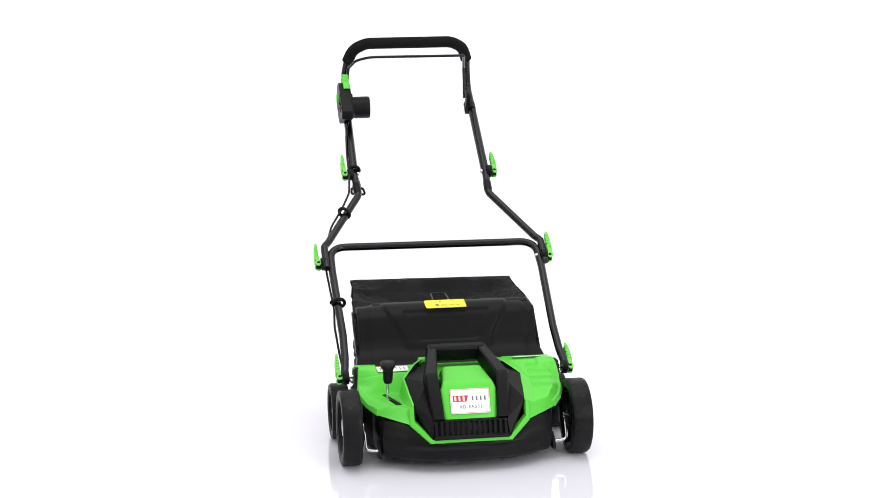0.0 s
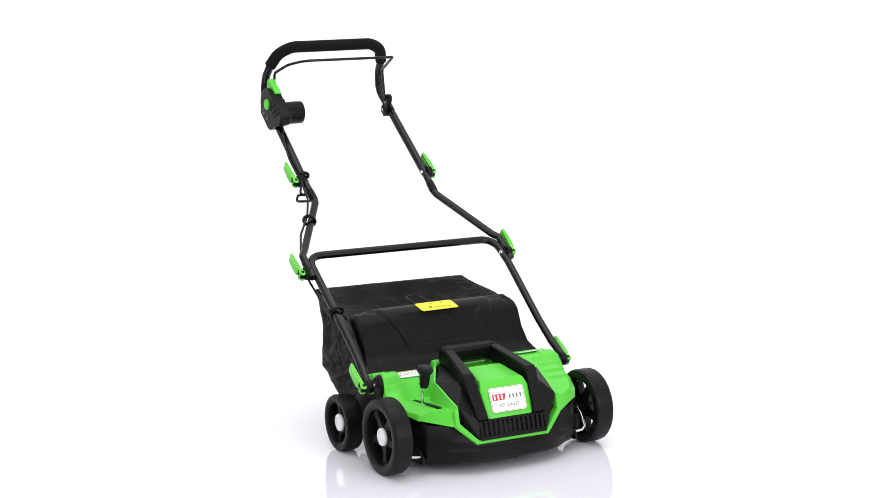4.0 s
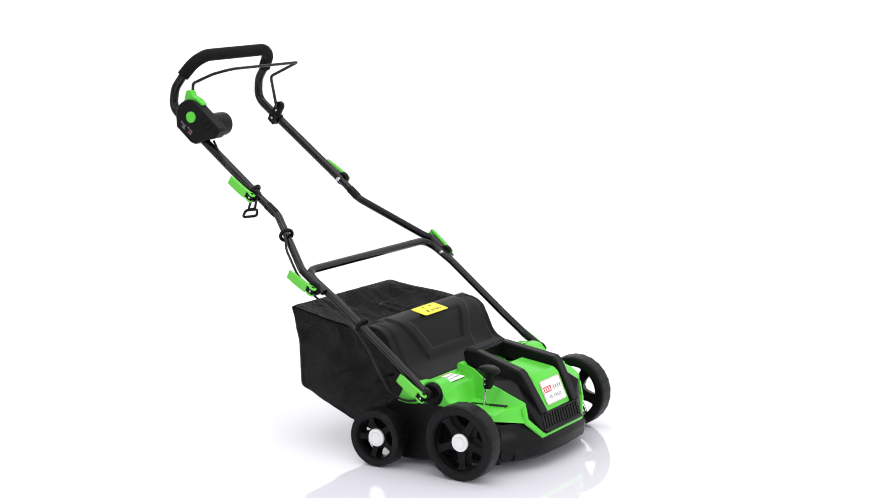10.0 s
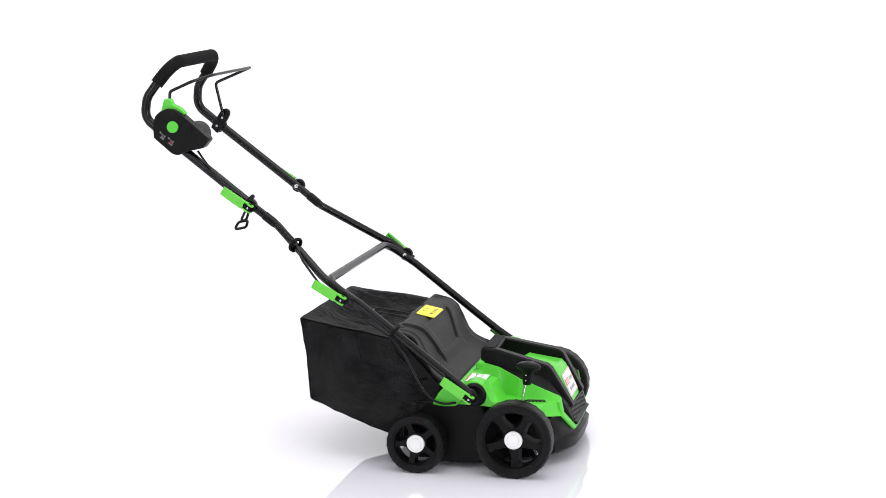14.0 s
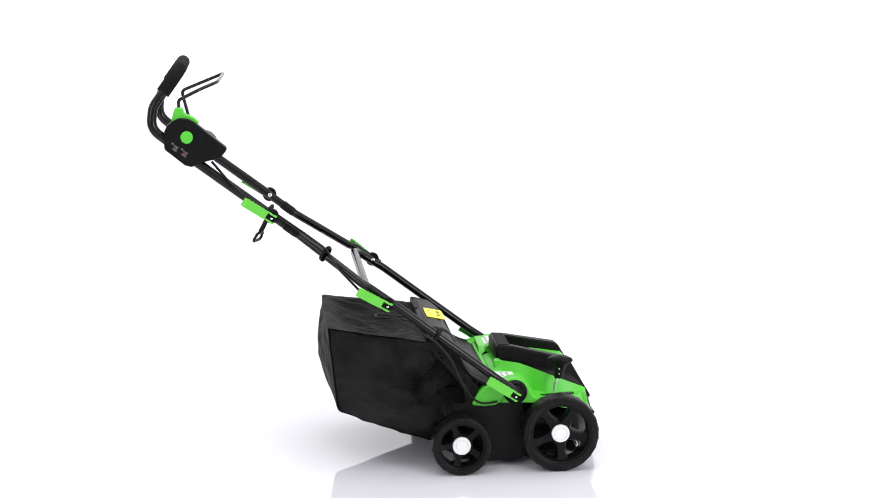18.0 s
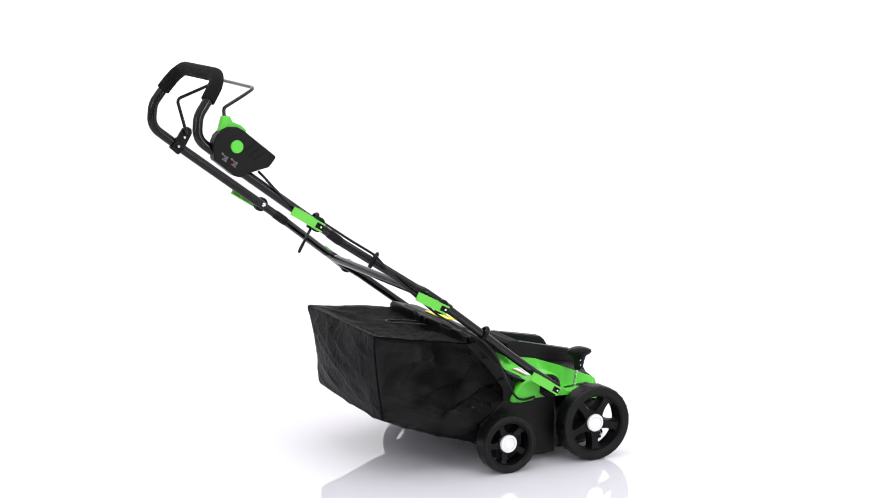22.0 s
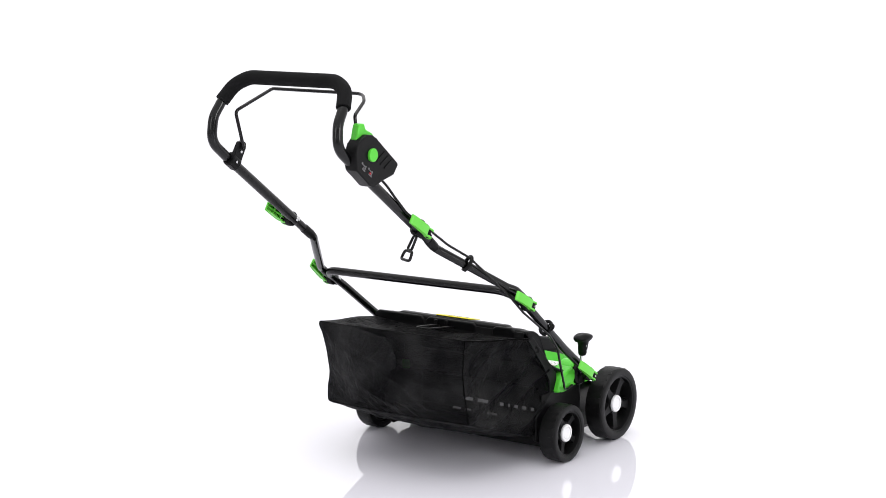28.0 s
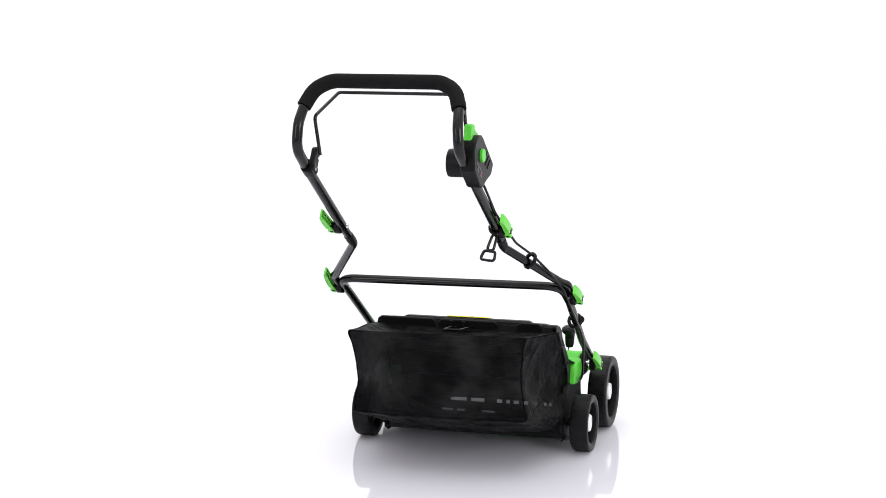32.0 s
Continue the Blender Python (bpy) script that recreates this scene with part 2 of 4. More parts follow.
def wheels():
    for s in (-1, 1):
        wheel("front_wheel", s, 0.178, 0.083, 0.087, 0.0455, 0.288, radians(-15))
        wheel("rear_wheel", s, -0.046, 0.063, 0.067, 0.043, 0.288, radians(40))
        tube("axle_rod", [(0.178, s * 0.245, 0.084), (0.180, s * 0.236, 0.084), (0.206, s * 0.233, 0.072), (0.224, s * 0.233, 0.040), (0.222, s * 0.200, 0.036)], 0.0038, STEEL, scarifier, 0.012, "bent bright steel axle rod", seg=10)
        bm = bmesh.new()
        lathe(bm, [(0.009, -0.002), (0.009, 0.002)], (0.178, s * 0.235, 0.084), seg=18)
        part("axle_washer", bm, STEEL, scarifier)
        tube("rear_axle", [(-0.046, s * 0.25, 0.063), (-0.046, s * 0.20, 0.063)], 0.009, BLACK, scarifier, 0)


def deck():
    # plan of the skirt with the height of its upper edge; it steps in beside the front wheels
    half = [(-0.060, 0.222, 0.146), (0.098, 0.223, 0.146), (0.112, 0.212, 0.146), (0.122, 0.204, 0.146), (0.195, 0.203, 0.117), (0.234, 0.194, 0.110), (0.263, 0.140, 0.106), (0.282, 0.092, 0.068), (0.287, 0.0, 0.066)]
    outline = half + [(x, -y, z) for x, y, z in reversed(half[:-1])]

    def ring(inset, zf):
        k = 1 - inset / 0.25
        return [((x - 0.1) * k + 0.1, y * k, zf(x, z)) for x, y, z in outline]
    bm = bmesh.new()
    loft(bm, [ring(0.008, lambda x, z: 0.014 if x < 0.2 else 0.022), ring(0.0, lambda x, z: 0.024 if x < 0.2 else 0.034), ring(-0.002, lambda x, z: 0.06 if x < 0.23 else 0.056), ring(0.0015, lambda x, z: z)], close=False)
    part("chassis", bm, BLACK, scarifier, "black plastic chassis skirt", smooth=30, thick=0.004)
    bm = bmesh.new()
    prism(bm, [(-0.015, 0.142), (-0.015, 0.148), (0.120, 0.148), (0.232, 0.092), (0.232, 0.086), (0.120, 0.142)], -0.175, 0.175)
    part("chassis_top", bm, BLACK, scarifier)
    # rear skirt, and ahead of it an inner wall: three rails with webs between them leave two rows of slots
    bm = bmesh.new()
    block(bm, pose(-0.048, 0, 0.041), 0.005, 0.43, 0.042)
    part("rear_skirt", bm, BLACK, scarifier, bevel=0.001)
    for z0, z1 in ((0.014, 0.0430), (0.0495, 0.0695), (0.0790, 0.145)):
        bm = bmesh.new()
        block(bm, pose(0.050, 0, (z0 + z1) / 2), 0.006, 0.40, z1 - z0)
        part("inner_wall", bm, BLACK, scarifier, bevel=0.001)
    for z0, z1, slots in ((0.0430, 0.0495, ((-0.024, 0.010), (0.052, 0.073), (0.082, 0.112))), (0.0695, 0.0790, ((-0.166, -0.146), (-0.130, -0.117), (-0.108, -0.092), (-0.084, -0.070), (-0.062, -0.052), (-0.043, -0.028), (0.002, 0.037), (0.047, 0.088)))):
        ends = [-0.2] + [y for slot in slots for y in slot] + [0.2]
        for y0, y1 in zip(ends[::2], ends[1::2]):
            bm = bmesh.new()
            block(bm, pose(0.050, (y0 + y1) / 2, (z0 + z1) / 2), 0.006, y1 - y0, z1 - z0)
            part("wall_web", bm, BLACK, scarifier)
    bm = bmesh.new()
    block(bm, pose(-0.004, 0, 0.172), 0.004, 0.447, 0.058)
    part("rear_wall", bm, BLACK, scarifier)
    # front lip that stands proud of the skirt
    bm = bmesh.new()
    lip = [(0.250, 0.163), (0.268, 0.140), (0.288, 0.094), (0.293, 0.0)]
    lip = lip + [(x, -y) for x, y in reversed(lip[:-1])]
    rings = []
    for x, y in lip:
        e = 0.012 if abs(y) > 0.19 else 0
        rings.append([(x - 0.022, y * 0.96, 0.058 - e), (x - 0.004, y, 0.057 - e), (x + 0.003, y, 0.050 - e), (x + 0.001, y, 0.028), (x - 0.010, y, 0.020), (x - 0.022, y * 0.96, 0.026)])
    loft(bm, rings)
    part("front_lip", bm, BLACK, scarifier, "", smooth=22)
    for s in (-1, 1):
        bm = bmesh.new()
        prism(bm, [(-0.09, 0.045), (-0.09, 0.10), (-0.03, 0.150), (0.100, 0.152), (0.104, 0.10), (0.100, 0.012), (-0.01, 0.008)], s * 0.2255, s * 0.214)
        part("side_plate", bm, BLACK, scarifier, "", bevel=0.004)
        bm = bmesh.new()
        lathe(bm, [(0.034, 0), (0.034, 0.01), (0.028, 0.014)], (0.178, 0.186, 0.083) if s > 0 else (0.178, -0.200, 0.083), seg=32)
        part("wheel_boss", bm, BLACK, scarifier)
        bm = bmesh.new()
        prism(bm, [(0.196, 0.052), (0.206, 0.056), (0.232, 0.036), (0.238, 0.022), (0.214, 0.018), (0.198, 0.030)], s * 0.198, s * 0.206)
        part("skirt_foot", bm, BLACK, scarifier, bevel=0.002)
    # rotor with its tine discs under the hood
    bm = bmesh.new()
    lathe(bm, [(0.012, -0.195), (0.012, 0.195)], (0.120, 0, 0.100), seg=20)
    rotor = part("rotor", bm, STEEL, scarifier, "steel rotor shaft with spring tines")
    for i in range(16):
        bm = bmesh.new()
        y = -0.165 + 0.022 * i
        a = 0.9 * i
        for k in range(2):
            t = a + math.pi * k
            sweep(bm, [Vector((0.120 + q * math.cos(t + 3 * q), y, 0.100 + q * math.sin(t + 3 * q))) for q in (0.010, 0.025, 0.040)], 0.0018, 6)
        part("tine", bm, STEEL, rotor)


def along(pts, u):
    """A point at the share u of a list of points, evenly by index."""
    k = u * (len(pts) - 1)
    i = min(int(k), len(pts) - 2)
    return Vector(pts[i]).lerp(Vector(pts[i + 1]), k - i)


def hood_height(x, y, tray):
    """Height of the hood's flank at a place: back ledge, step, and a tray or a ramp."""
    if tray:
        z = 0.1875 - 0.003 * ramp(0.06, 0.112, x) - 0.0365 * ramp(0.112, 0.136, x) - 0.006 * ramp(0.15, 0.25, x)
    else:
        z = 0.199 - 0.020 * ramp(0.085, 0.140, x) - 0.046 * ramp(0.140, 0.262, x)
        k = (x - 0.098) / 0.026
        if 0 < k < 4:
            z -= 0.0048 * (1 - (k % 1)) * ramp(0.0, 0.10, k % 1) * ramp(0.160, 0.163, y) * ramp(0.214, 0.211, y)
    d = 0.034 ** 2 - (x - 0.080) ** 2
    if d > 0:
        z = max(z, lerp(z, 0.1685 + math.sqrt(d), smoothstep(0.186, 0.193, y)))
    return z


def hood():
    inner = [(0.040, 0.072, 0.184), (0.070, 0.079, 0.209), (0.112, 0.104, 0.206), (0.165, 0.134, 0.189), (0.215, 0.1315, 0.168), (0.257, 0.127, 0.150)]
    outer = [(0.044, 0.226, 0.172), (0.082, 0.229, 0.200), (0.118, 0.236, 0.162), (0.150, 0.236, 0.1495), (0.186, 0.224, 0.138), (0.219, 0.2035, 0.134)]
    low = [(0.2640, 0.126, 0.1040), (0.2668, 0.135, 0.1050), (0.2535, 0.155, 0.1090), (0.2375, 0.179, 0.1140), (0.2205, 0.2035, 0.1190)]
    for s in (-1, 1):
        tray = s < 0
        nu, nv = 120, 90
        rows = []
        for a in range(nu + 1):
            u = a / nu
            p, q = along(inner, u), along(outer, u)
            row = []
            for b in range(nv + 1):
                v = b / nv
                x, y = lerp(p.x, q.x, v), lerp(p.y, q.y, v)
                z = hood_height(x, y, tray)
                z += (p.z - z) * (1 - (ramp(0.045, 0.13, v) if tray else ramp(0.05, 0.30, v)))
                z += (q.z - z) * ramp(0.66 if tray else 0.80, 0.93, v) * ramp(0.30, 0.45, u)
                row.append((x, s * y, z))
            drop = 0.147 if u < 0.5 else lerp(0.147, 0.1190, (u - 0.5) / 0.5)
            row.append((q.x, s * (q.y + 0.0025), row[-1][2] - 0.003))
            row.append((q.x + 0.001, s * (q.y + 0.004), min(drop, row[-1][2])))
            rows.append(row)
        last = rows[-1]
        lip, step, foot = [], [], []
        for b, c in enumerate(last):
            t = along(low, min(1, b / nv))
            lip.append((c[0] + 0.0015, c[1], c[2] - 0.003) if b <= nv else c)
            step.append((lerp(c[0], t.x, 0.30), lerp(c[1], s * t.y, 0.30), lerp(c[2], t.z, 0.52)) if b <= nv else lip[-1])
            foot.append((t.x, s * t.y, t.z))
        bm = bmesh.new()
        loft(bm, rows + [lip, step, foot], close=False)
        part("hood_side", bm, GREEN, scarifier, "bright green moulded hood flank with lever tray" if tray else "bright green moulded hood flank with ribs", smooth=22)
    # band that frames the front grille
    bm = bmesh.new()
    path = [(0.2565, 0.1285, 0.1475), (0.2635, 0.1280, 0.112), (0.2835, 0.0895, 0.0725)]
    path = path + [(x, -y, z) for x, y, z in reversed(path)]
    rings = []
    for x, y, z in path:
        o = 1.0 if y > 0 else -1.0
        side = 0.010 if abs(y) > 0.1 else 0.004
        rings.append([(x + 0.001, y + o * side, z - 0.009), (x + 0.004, y + o * side * 0.8, z - 0.007), (x + 0.004, y, z + 0.001), (x - 0.012, y - o * 0.002, z + 0.002), (x - 0.012, y + o * side, z - 0.009)])
    loft(bm, rings)
    part("hood_band", bm, GREEN, scarifier, "", smooth=20)
    # centre panel between the arms of the carrying handle
    bm = bmesh.new()
    rings = []
    prof = [(0.136, 0.177, 0.047), (0.143, 0.201, 0.044), (0.156, 0.2090, 0.0445), (0.232, 0.1945, 0.056), (0.241, 0.185, 0.059), (0.2735, 0.1155, 0.056), (0.262, 0.110, 0.056)]
    for x, z, w in prof:
        rings.append([(x, -w - 0.006, z - 0.012), (x, -w, z - 0.003), (x, -w + 0.006, z), (x, w - 0.006, z), (x, w, z - 0.003), (x, w + 0.006, z - 0.012)])
    loft(bm, rings, close=False)
    part("hood_centre", bm, GREEN, scarifier, "bright green centre panel", smooth=30, thick=0.003)
    bm = bmesh.new()
    prism(bm, [(0.036, 0.160), (0.040, 0.184), (0.056, 0.193), (0.118, 0.190), (0.15, 0.180), (0.15, 0.16)], -0.073, 0.073)
    part("motor_housing", bm, GREEN, scarifier, bevel=0.006)
    bm = bmesh.new()
    prism(bm, [(0.056, 0.184), (0.068, 0.2050), (0.076, 0.2055), (0.112, 0.188), (0.112, 0.180)], 0.054, 0.062)
    part("housing_fin", bm, GREEN, scarifier, bevel=0.001)
    for s in (-1, 1):
        bm = bmesh.new()
        prism(bm, [(-0.017, 0.1445), (-0.002, 0.172), (0.010, 0.185), (0.046, 0.196), (0.060, 0.182), (0.060, 0.166), (0.050, 0.151), (0.036, 0.143), (0.010, 0.1410)], s * 0.196, s * 0.238)
        part("side_guard", bm, GREEN, scarifier, "", bevel=0.005)
    for s in (-1, 1):
        bm = bmesh.new()
        lathe(bm, [(0.008, -0.011), (0.0105, -0.009), (0.0105, 0.009), (0.008, 0.011)], (0.063, s * 0.077, 0.2015), seg=24)
        part("hood_lug", bm, GREEN, scarifier, "", smooth=35)
    # rail flange along the back of the hood
    bm = bmesh.new()
    prism(bm, [(0.030, 0.165), (0.030, 0.184), (0.040, 0.190), (0.048, 0.186), (0.048, 0.165)], -0.225, 0.225)
    part("hood_back_rail", bm, GREEN, scarifier, bevel=0.003)


def motor_cover():
    for s in (-1, 1):
        A, B, C = (0.070, s * 0.066, 0.206), (0.215, s * 0.090, 0.190), (0.2765, s * 0.083, 0.114)
        q0, q1, q2, q3 = (0.076, s * 0.079, 0.200), (0.166, s * 0.1365, 0.189), (0.258, s * 0.1275, 0.1495), (0.2865, s * 0.0885, 0.0745)
        bm = bmesh.new()
        v = [bm.verts.new(p) for p in (A, B, C, q0, q1, q2, q3)]
        for f in ((0, 1, 4, 3), (1, 5, 4), (1, 2, 5), (2, 6, 5)):
            bm.faces.new([v[i] for i in f])
        w = [bm.verts.new((p[0] - 0.006, p[1] - s * 0.004, p[2] - 0.020)) for p in (q0, q1, q2, q3)]
        for i in range(3):
            bm.faces.new((v[3 + i], v[4 + i], w[i + 1], w[i]))
        part("motor_cover_side", bm, BLACK, scarifier, "", smooth=15, bevel=0.0025)
    bm = bmesh.new()
    sheet(bm, 1, 1, lambda u, v: ((0.2675 + 0.012 * v), (u - 0.5) * (0.166 + 0.012 * v), 0.114 - 0.040 * v))
    part("grille_back", bm, BLACK, scarifier, thick=0.006)
    for i in range(14):
        y = (i - 6.5) * 0.0122
        bm = bmesh.new()
        loft(bm, [[(0.272, y - 0.0042, 0.112), (0.277, y - 0.0033, 0.113), (0.277, y + 0.0033, 0.113), (0.272, y + 0.0042, 0.112)], [(0.280, y - 0.0042, 0.078), (0.2865, y - 0.0033, 0.077), (0.2865, y + 0.0033, 0.077), (0.280, y + 0.0042, 0.078)]])
        part("grille_slat", bm, BLACK, scarifier)
    for z, x in ((0.1135, 0.2745), (0.0780, 0.2895)):
        bm = bmesh.new()
        block(bm, pose(x - 0.005, 0, z, 0, 25, 0), 0.016, 0.172, 0.006)
        part("grille_rail", bm, BLACK, scarifier, bevel=0.0015)
    bm = bmesh.new()
    prism(bm, [(0.060, 0.205), (0.061, 0.236), (0.066, 0.242), (0.094, 0.2405), (0.098, 0.235), (0.094, 0.214), (0.080, 0.204)], -0.066, 0.066)
    handle = part("carrying_handle", bm, BLACK, scarifier, "black carrying handle with ribbed grip", bevel=0.002)
    bm = bmesh.new()
    block(bm, pose(0.0800, 0, 0.2413, 0, 3, 0), 0.027, 0.128, 0.003)
    part("grip_pad", bm, GRIP, handle, "grey worn rough grip pad", bevel=0.0012)
    for s in (-1, 1):
        bm = bmesh.new()
        rings = []
        for xt, zt, xb, zb, yo, yi in ((0.062, 0.236, 0.068, 0.206, 0.069, 0.047), (0.070, 0.2415, 0.080, 0.204, 0.0705, 0.048), (0.100, 0.2395, 0.100, 0.203, 0.0725, 0.049), (0.222, 0.2125, 0.205, 0.178, 0.0960, 0.067), (0.232, 0.2045, 0.214, 0.170, 0.0960, 0.067), (0.281, 0.1190, 0.262, 0.108, 0.0860, 0.060)):
            rings.append([(xt, s * (yo - 0.003), zt), (xt - 0.001, s * yo, zt - 0.004), (xb, s * (yo + 0.004), zb), (xb, s * yi, zb), (xt - 0.001, s * yi, zt - 0.003), (xt, s * (yi + 0.003), zt)])
        loft(bm, rings)
        part("handle_arm", bm, BLACK, handle, smooth=26)


def badge():
    a, b = Vector((0.2455, 0.0, 0.1785)), Vector((0.2702, 0.0, 0.1245))
    down = (b - a).normalized()
    nrm = Vector((0, 1, 0)).cross(down) * -1
    if nrm.x < 0:
        nrm = -nrm
    c = (a + b) / 2 + nrm * 0.0012
    m = Matrix(((down.x, 0, nrm.x, c.x), (0, 1, 0, c.y + 0.001), (down.z, 0, nrm.z, c.z), (0, 0, 0, 1))) @ Matrix.Rotation(math.pi / 2, 4, "Z") @ Matrix.Rotation(0, 4, "X")

    def plate(w, h, r, z0, z1, cx=0.0, cy=0.0, n=5):
        bm = bmesh.new()
        out = []
        for qx, qy, a0 in ((1, 1, 0), (-1, 1, 90), (-1, -1, 180), (1, -1, 270)):
            for i in range(n + 1):
                t = radians(a0 + 90 * i / n)
                out.append((cx + qx * (w / 2 - r) + r * math.cos(t), cy + qy * (h / 2 - r) + r * math.sin(t)))
        loft(bm, [[m @ Vector((x, y, z)) for x, y in out] for z in (z0, z1)])
        return bm
    w, h = 0.090, 0.0565
    base = part("badge", plate(w, h, 0.004, -0.001, 0.0010), PAPER, scarifier, "white name plate with thin red frame", smooth=0)
    for x, y, sx, sy in ((0, h / 2 - 0.0016, w - 0.004, 0.0007), (0, -h / 2 + 0.0016, w - 0.004, 0.0007), (w / 2 - 0.0016, 0, 0.0007, h - 0.004), (-w / 2 + 0.0016, 0, 0.0007, h - 0.004)):
        part("frame_line", plate(sx, sy, 0.0002, 0.001, 0.0014, x, y, 1), RED, base, smooth=0)
    # solid mark with a slanted end, light strokes on it, grey strokes beside it
    bm = bmesh.new()
    loft(bm, [[m @ Vector((x, y, z)) for x, y in ((-0.0390, -0.0010), (-0.0085, -0.0010), (-0.0040, 0.0130), (-0.0390, 0.0130))] for z in (0.001, 0.0015)])
    part("red_mark", bm, RED, base, "solid red printed block", smooth=0)

    def stroke(x0, y0, x1, y1, wide, mat, z=0.0015):
        d = Vector((x1 - x0, y1 - y0, 0)).normalized() * wide / 2
        o = Vector((-d.y, d.x, 0))
        bm = bmesh.new()
        a, b = Vector((x0, y0, z)) - d, Vector((x1, y1, z)) + d
        loft(bm, [[m @ (p + Vector((0, 0, up))) for p in (a - o, b - o, b + o, a + o)] for up in (0, 0.0004)])
        part("print_mark", bm, mat, base, smooth=0)
    for i in range(3):
        stroke(-0.0335 + 0.0095 * i, 0.0030, -0.0335 + 0.0095 * i, 0.0090, 0.0042, PAPER)
    for i in range(4):
        stroke(0.0060 + 0.0094 * i, 0.0030, 0.0060 + 0.0094 * i, 0.0090, 0.0036, GREYINK, 0.001)
    words = bpy.data.curves.new("model_number", "FONT")
    words.body, words.size, words.align_x, words.space_character, words.extrude = "RD-EAS32", 0.0104, "CENTER", 1.22, 0.0002
    shape = bpy.data.objects.new("model_number", words)
    letters = new("model_number", bpy.data.meshes.new_from_object(shape))
    bpy.data.objects.remove(shape)
    letters.data.materials.clear()
    letters.data.materials.append(GREYINK)
    letters.parent = base
    letters.matrix_basis = m @ pose(0.001, -0.0165, 0.0013)


def depth_lever():
    c = Vector((0.194, -0.1765, 0.0))
    seat = pose(0.189, -0.1675, 0.1456, 0, 3.2, 19)
    slot = bmesh.new()
    block(slot, seat, 0.084, 0.0085, 0.003)
    gate = part("depth_gate", slot, BLACK, scarifier, "black notched slot of the depth lever", bevel=0.0005)
    bm = bmesh.new()
    block(bm, seat @ pose(0.020, 0.0030, 0.0012), 0.040, 0.0030, 0.0030)
    part("scale_strip", bm, STEEL, gate, "bright steel scale strip")
    for i in range(5):
        bm = bmesh.new()
        block(bm, seat @ pose(0.004 + i * 0.0082, -0.0060, 0), 0.0046, 0.0060, 0.0032)
        part("notch", bm, BLACK, gate)
    rod = tube("depth_lever", [(0.180, -0.176, 0.140), (0.182, -0.1765, 0.170), (0.190, -0.1765, 0.198)], 0.0032, STEEL, scarifier, 0.02, "steel depth lever with black knob", seg=10)
    bm = bmesh.new()
    rings = []
    for z, ax, ay, ox in ((0.186, 0.0085, 0.0085, -0.004), (0.192, 0.011, 0.0105, -0.003), (0.206, 0.0125, 0.0115, -0.001), (0.218, 0.016, 0.012, 0.0), (0.224, 0.026, 0.0160, 0.0), (0.229, 0.0295, 0.0182, 0.0), (0.234, 0.0285, 0.0175, -0.001), (0.238, 0.021, 0.013, -0.002), (0.2395, 0.010, 0.006, -0.002)):
        ring = []
        for k in range(24):
            t = 2 * math.pi * k / 24
            u, v = ax * math.cos(t), ay * math.sin(t)
            ring.append((c.x + ox + u * 0.985 + v * 0.17, c.y - u * 0.17 + v * 0.985, z - (0.0022 * (u / ax) ** 2 if z > 0.22 else 0)))
        rings.append(ring)
    loft(bm, rings)
    part("knob", bm, BLACK, rod, "black T-shaped knob", smooth=60)
    for z in (0.198, 0.210):
        bm = bmesh.new()
        lathe(bm, [(0.0016, -0.012), (0.0016, -0.0125)], (c.x - 0.004, c.y, z), seg=10)
        part("screw", bm, STEEL, rod)


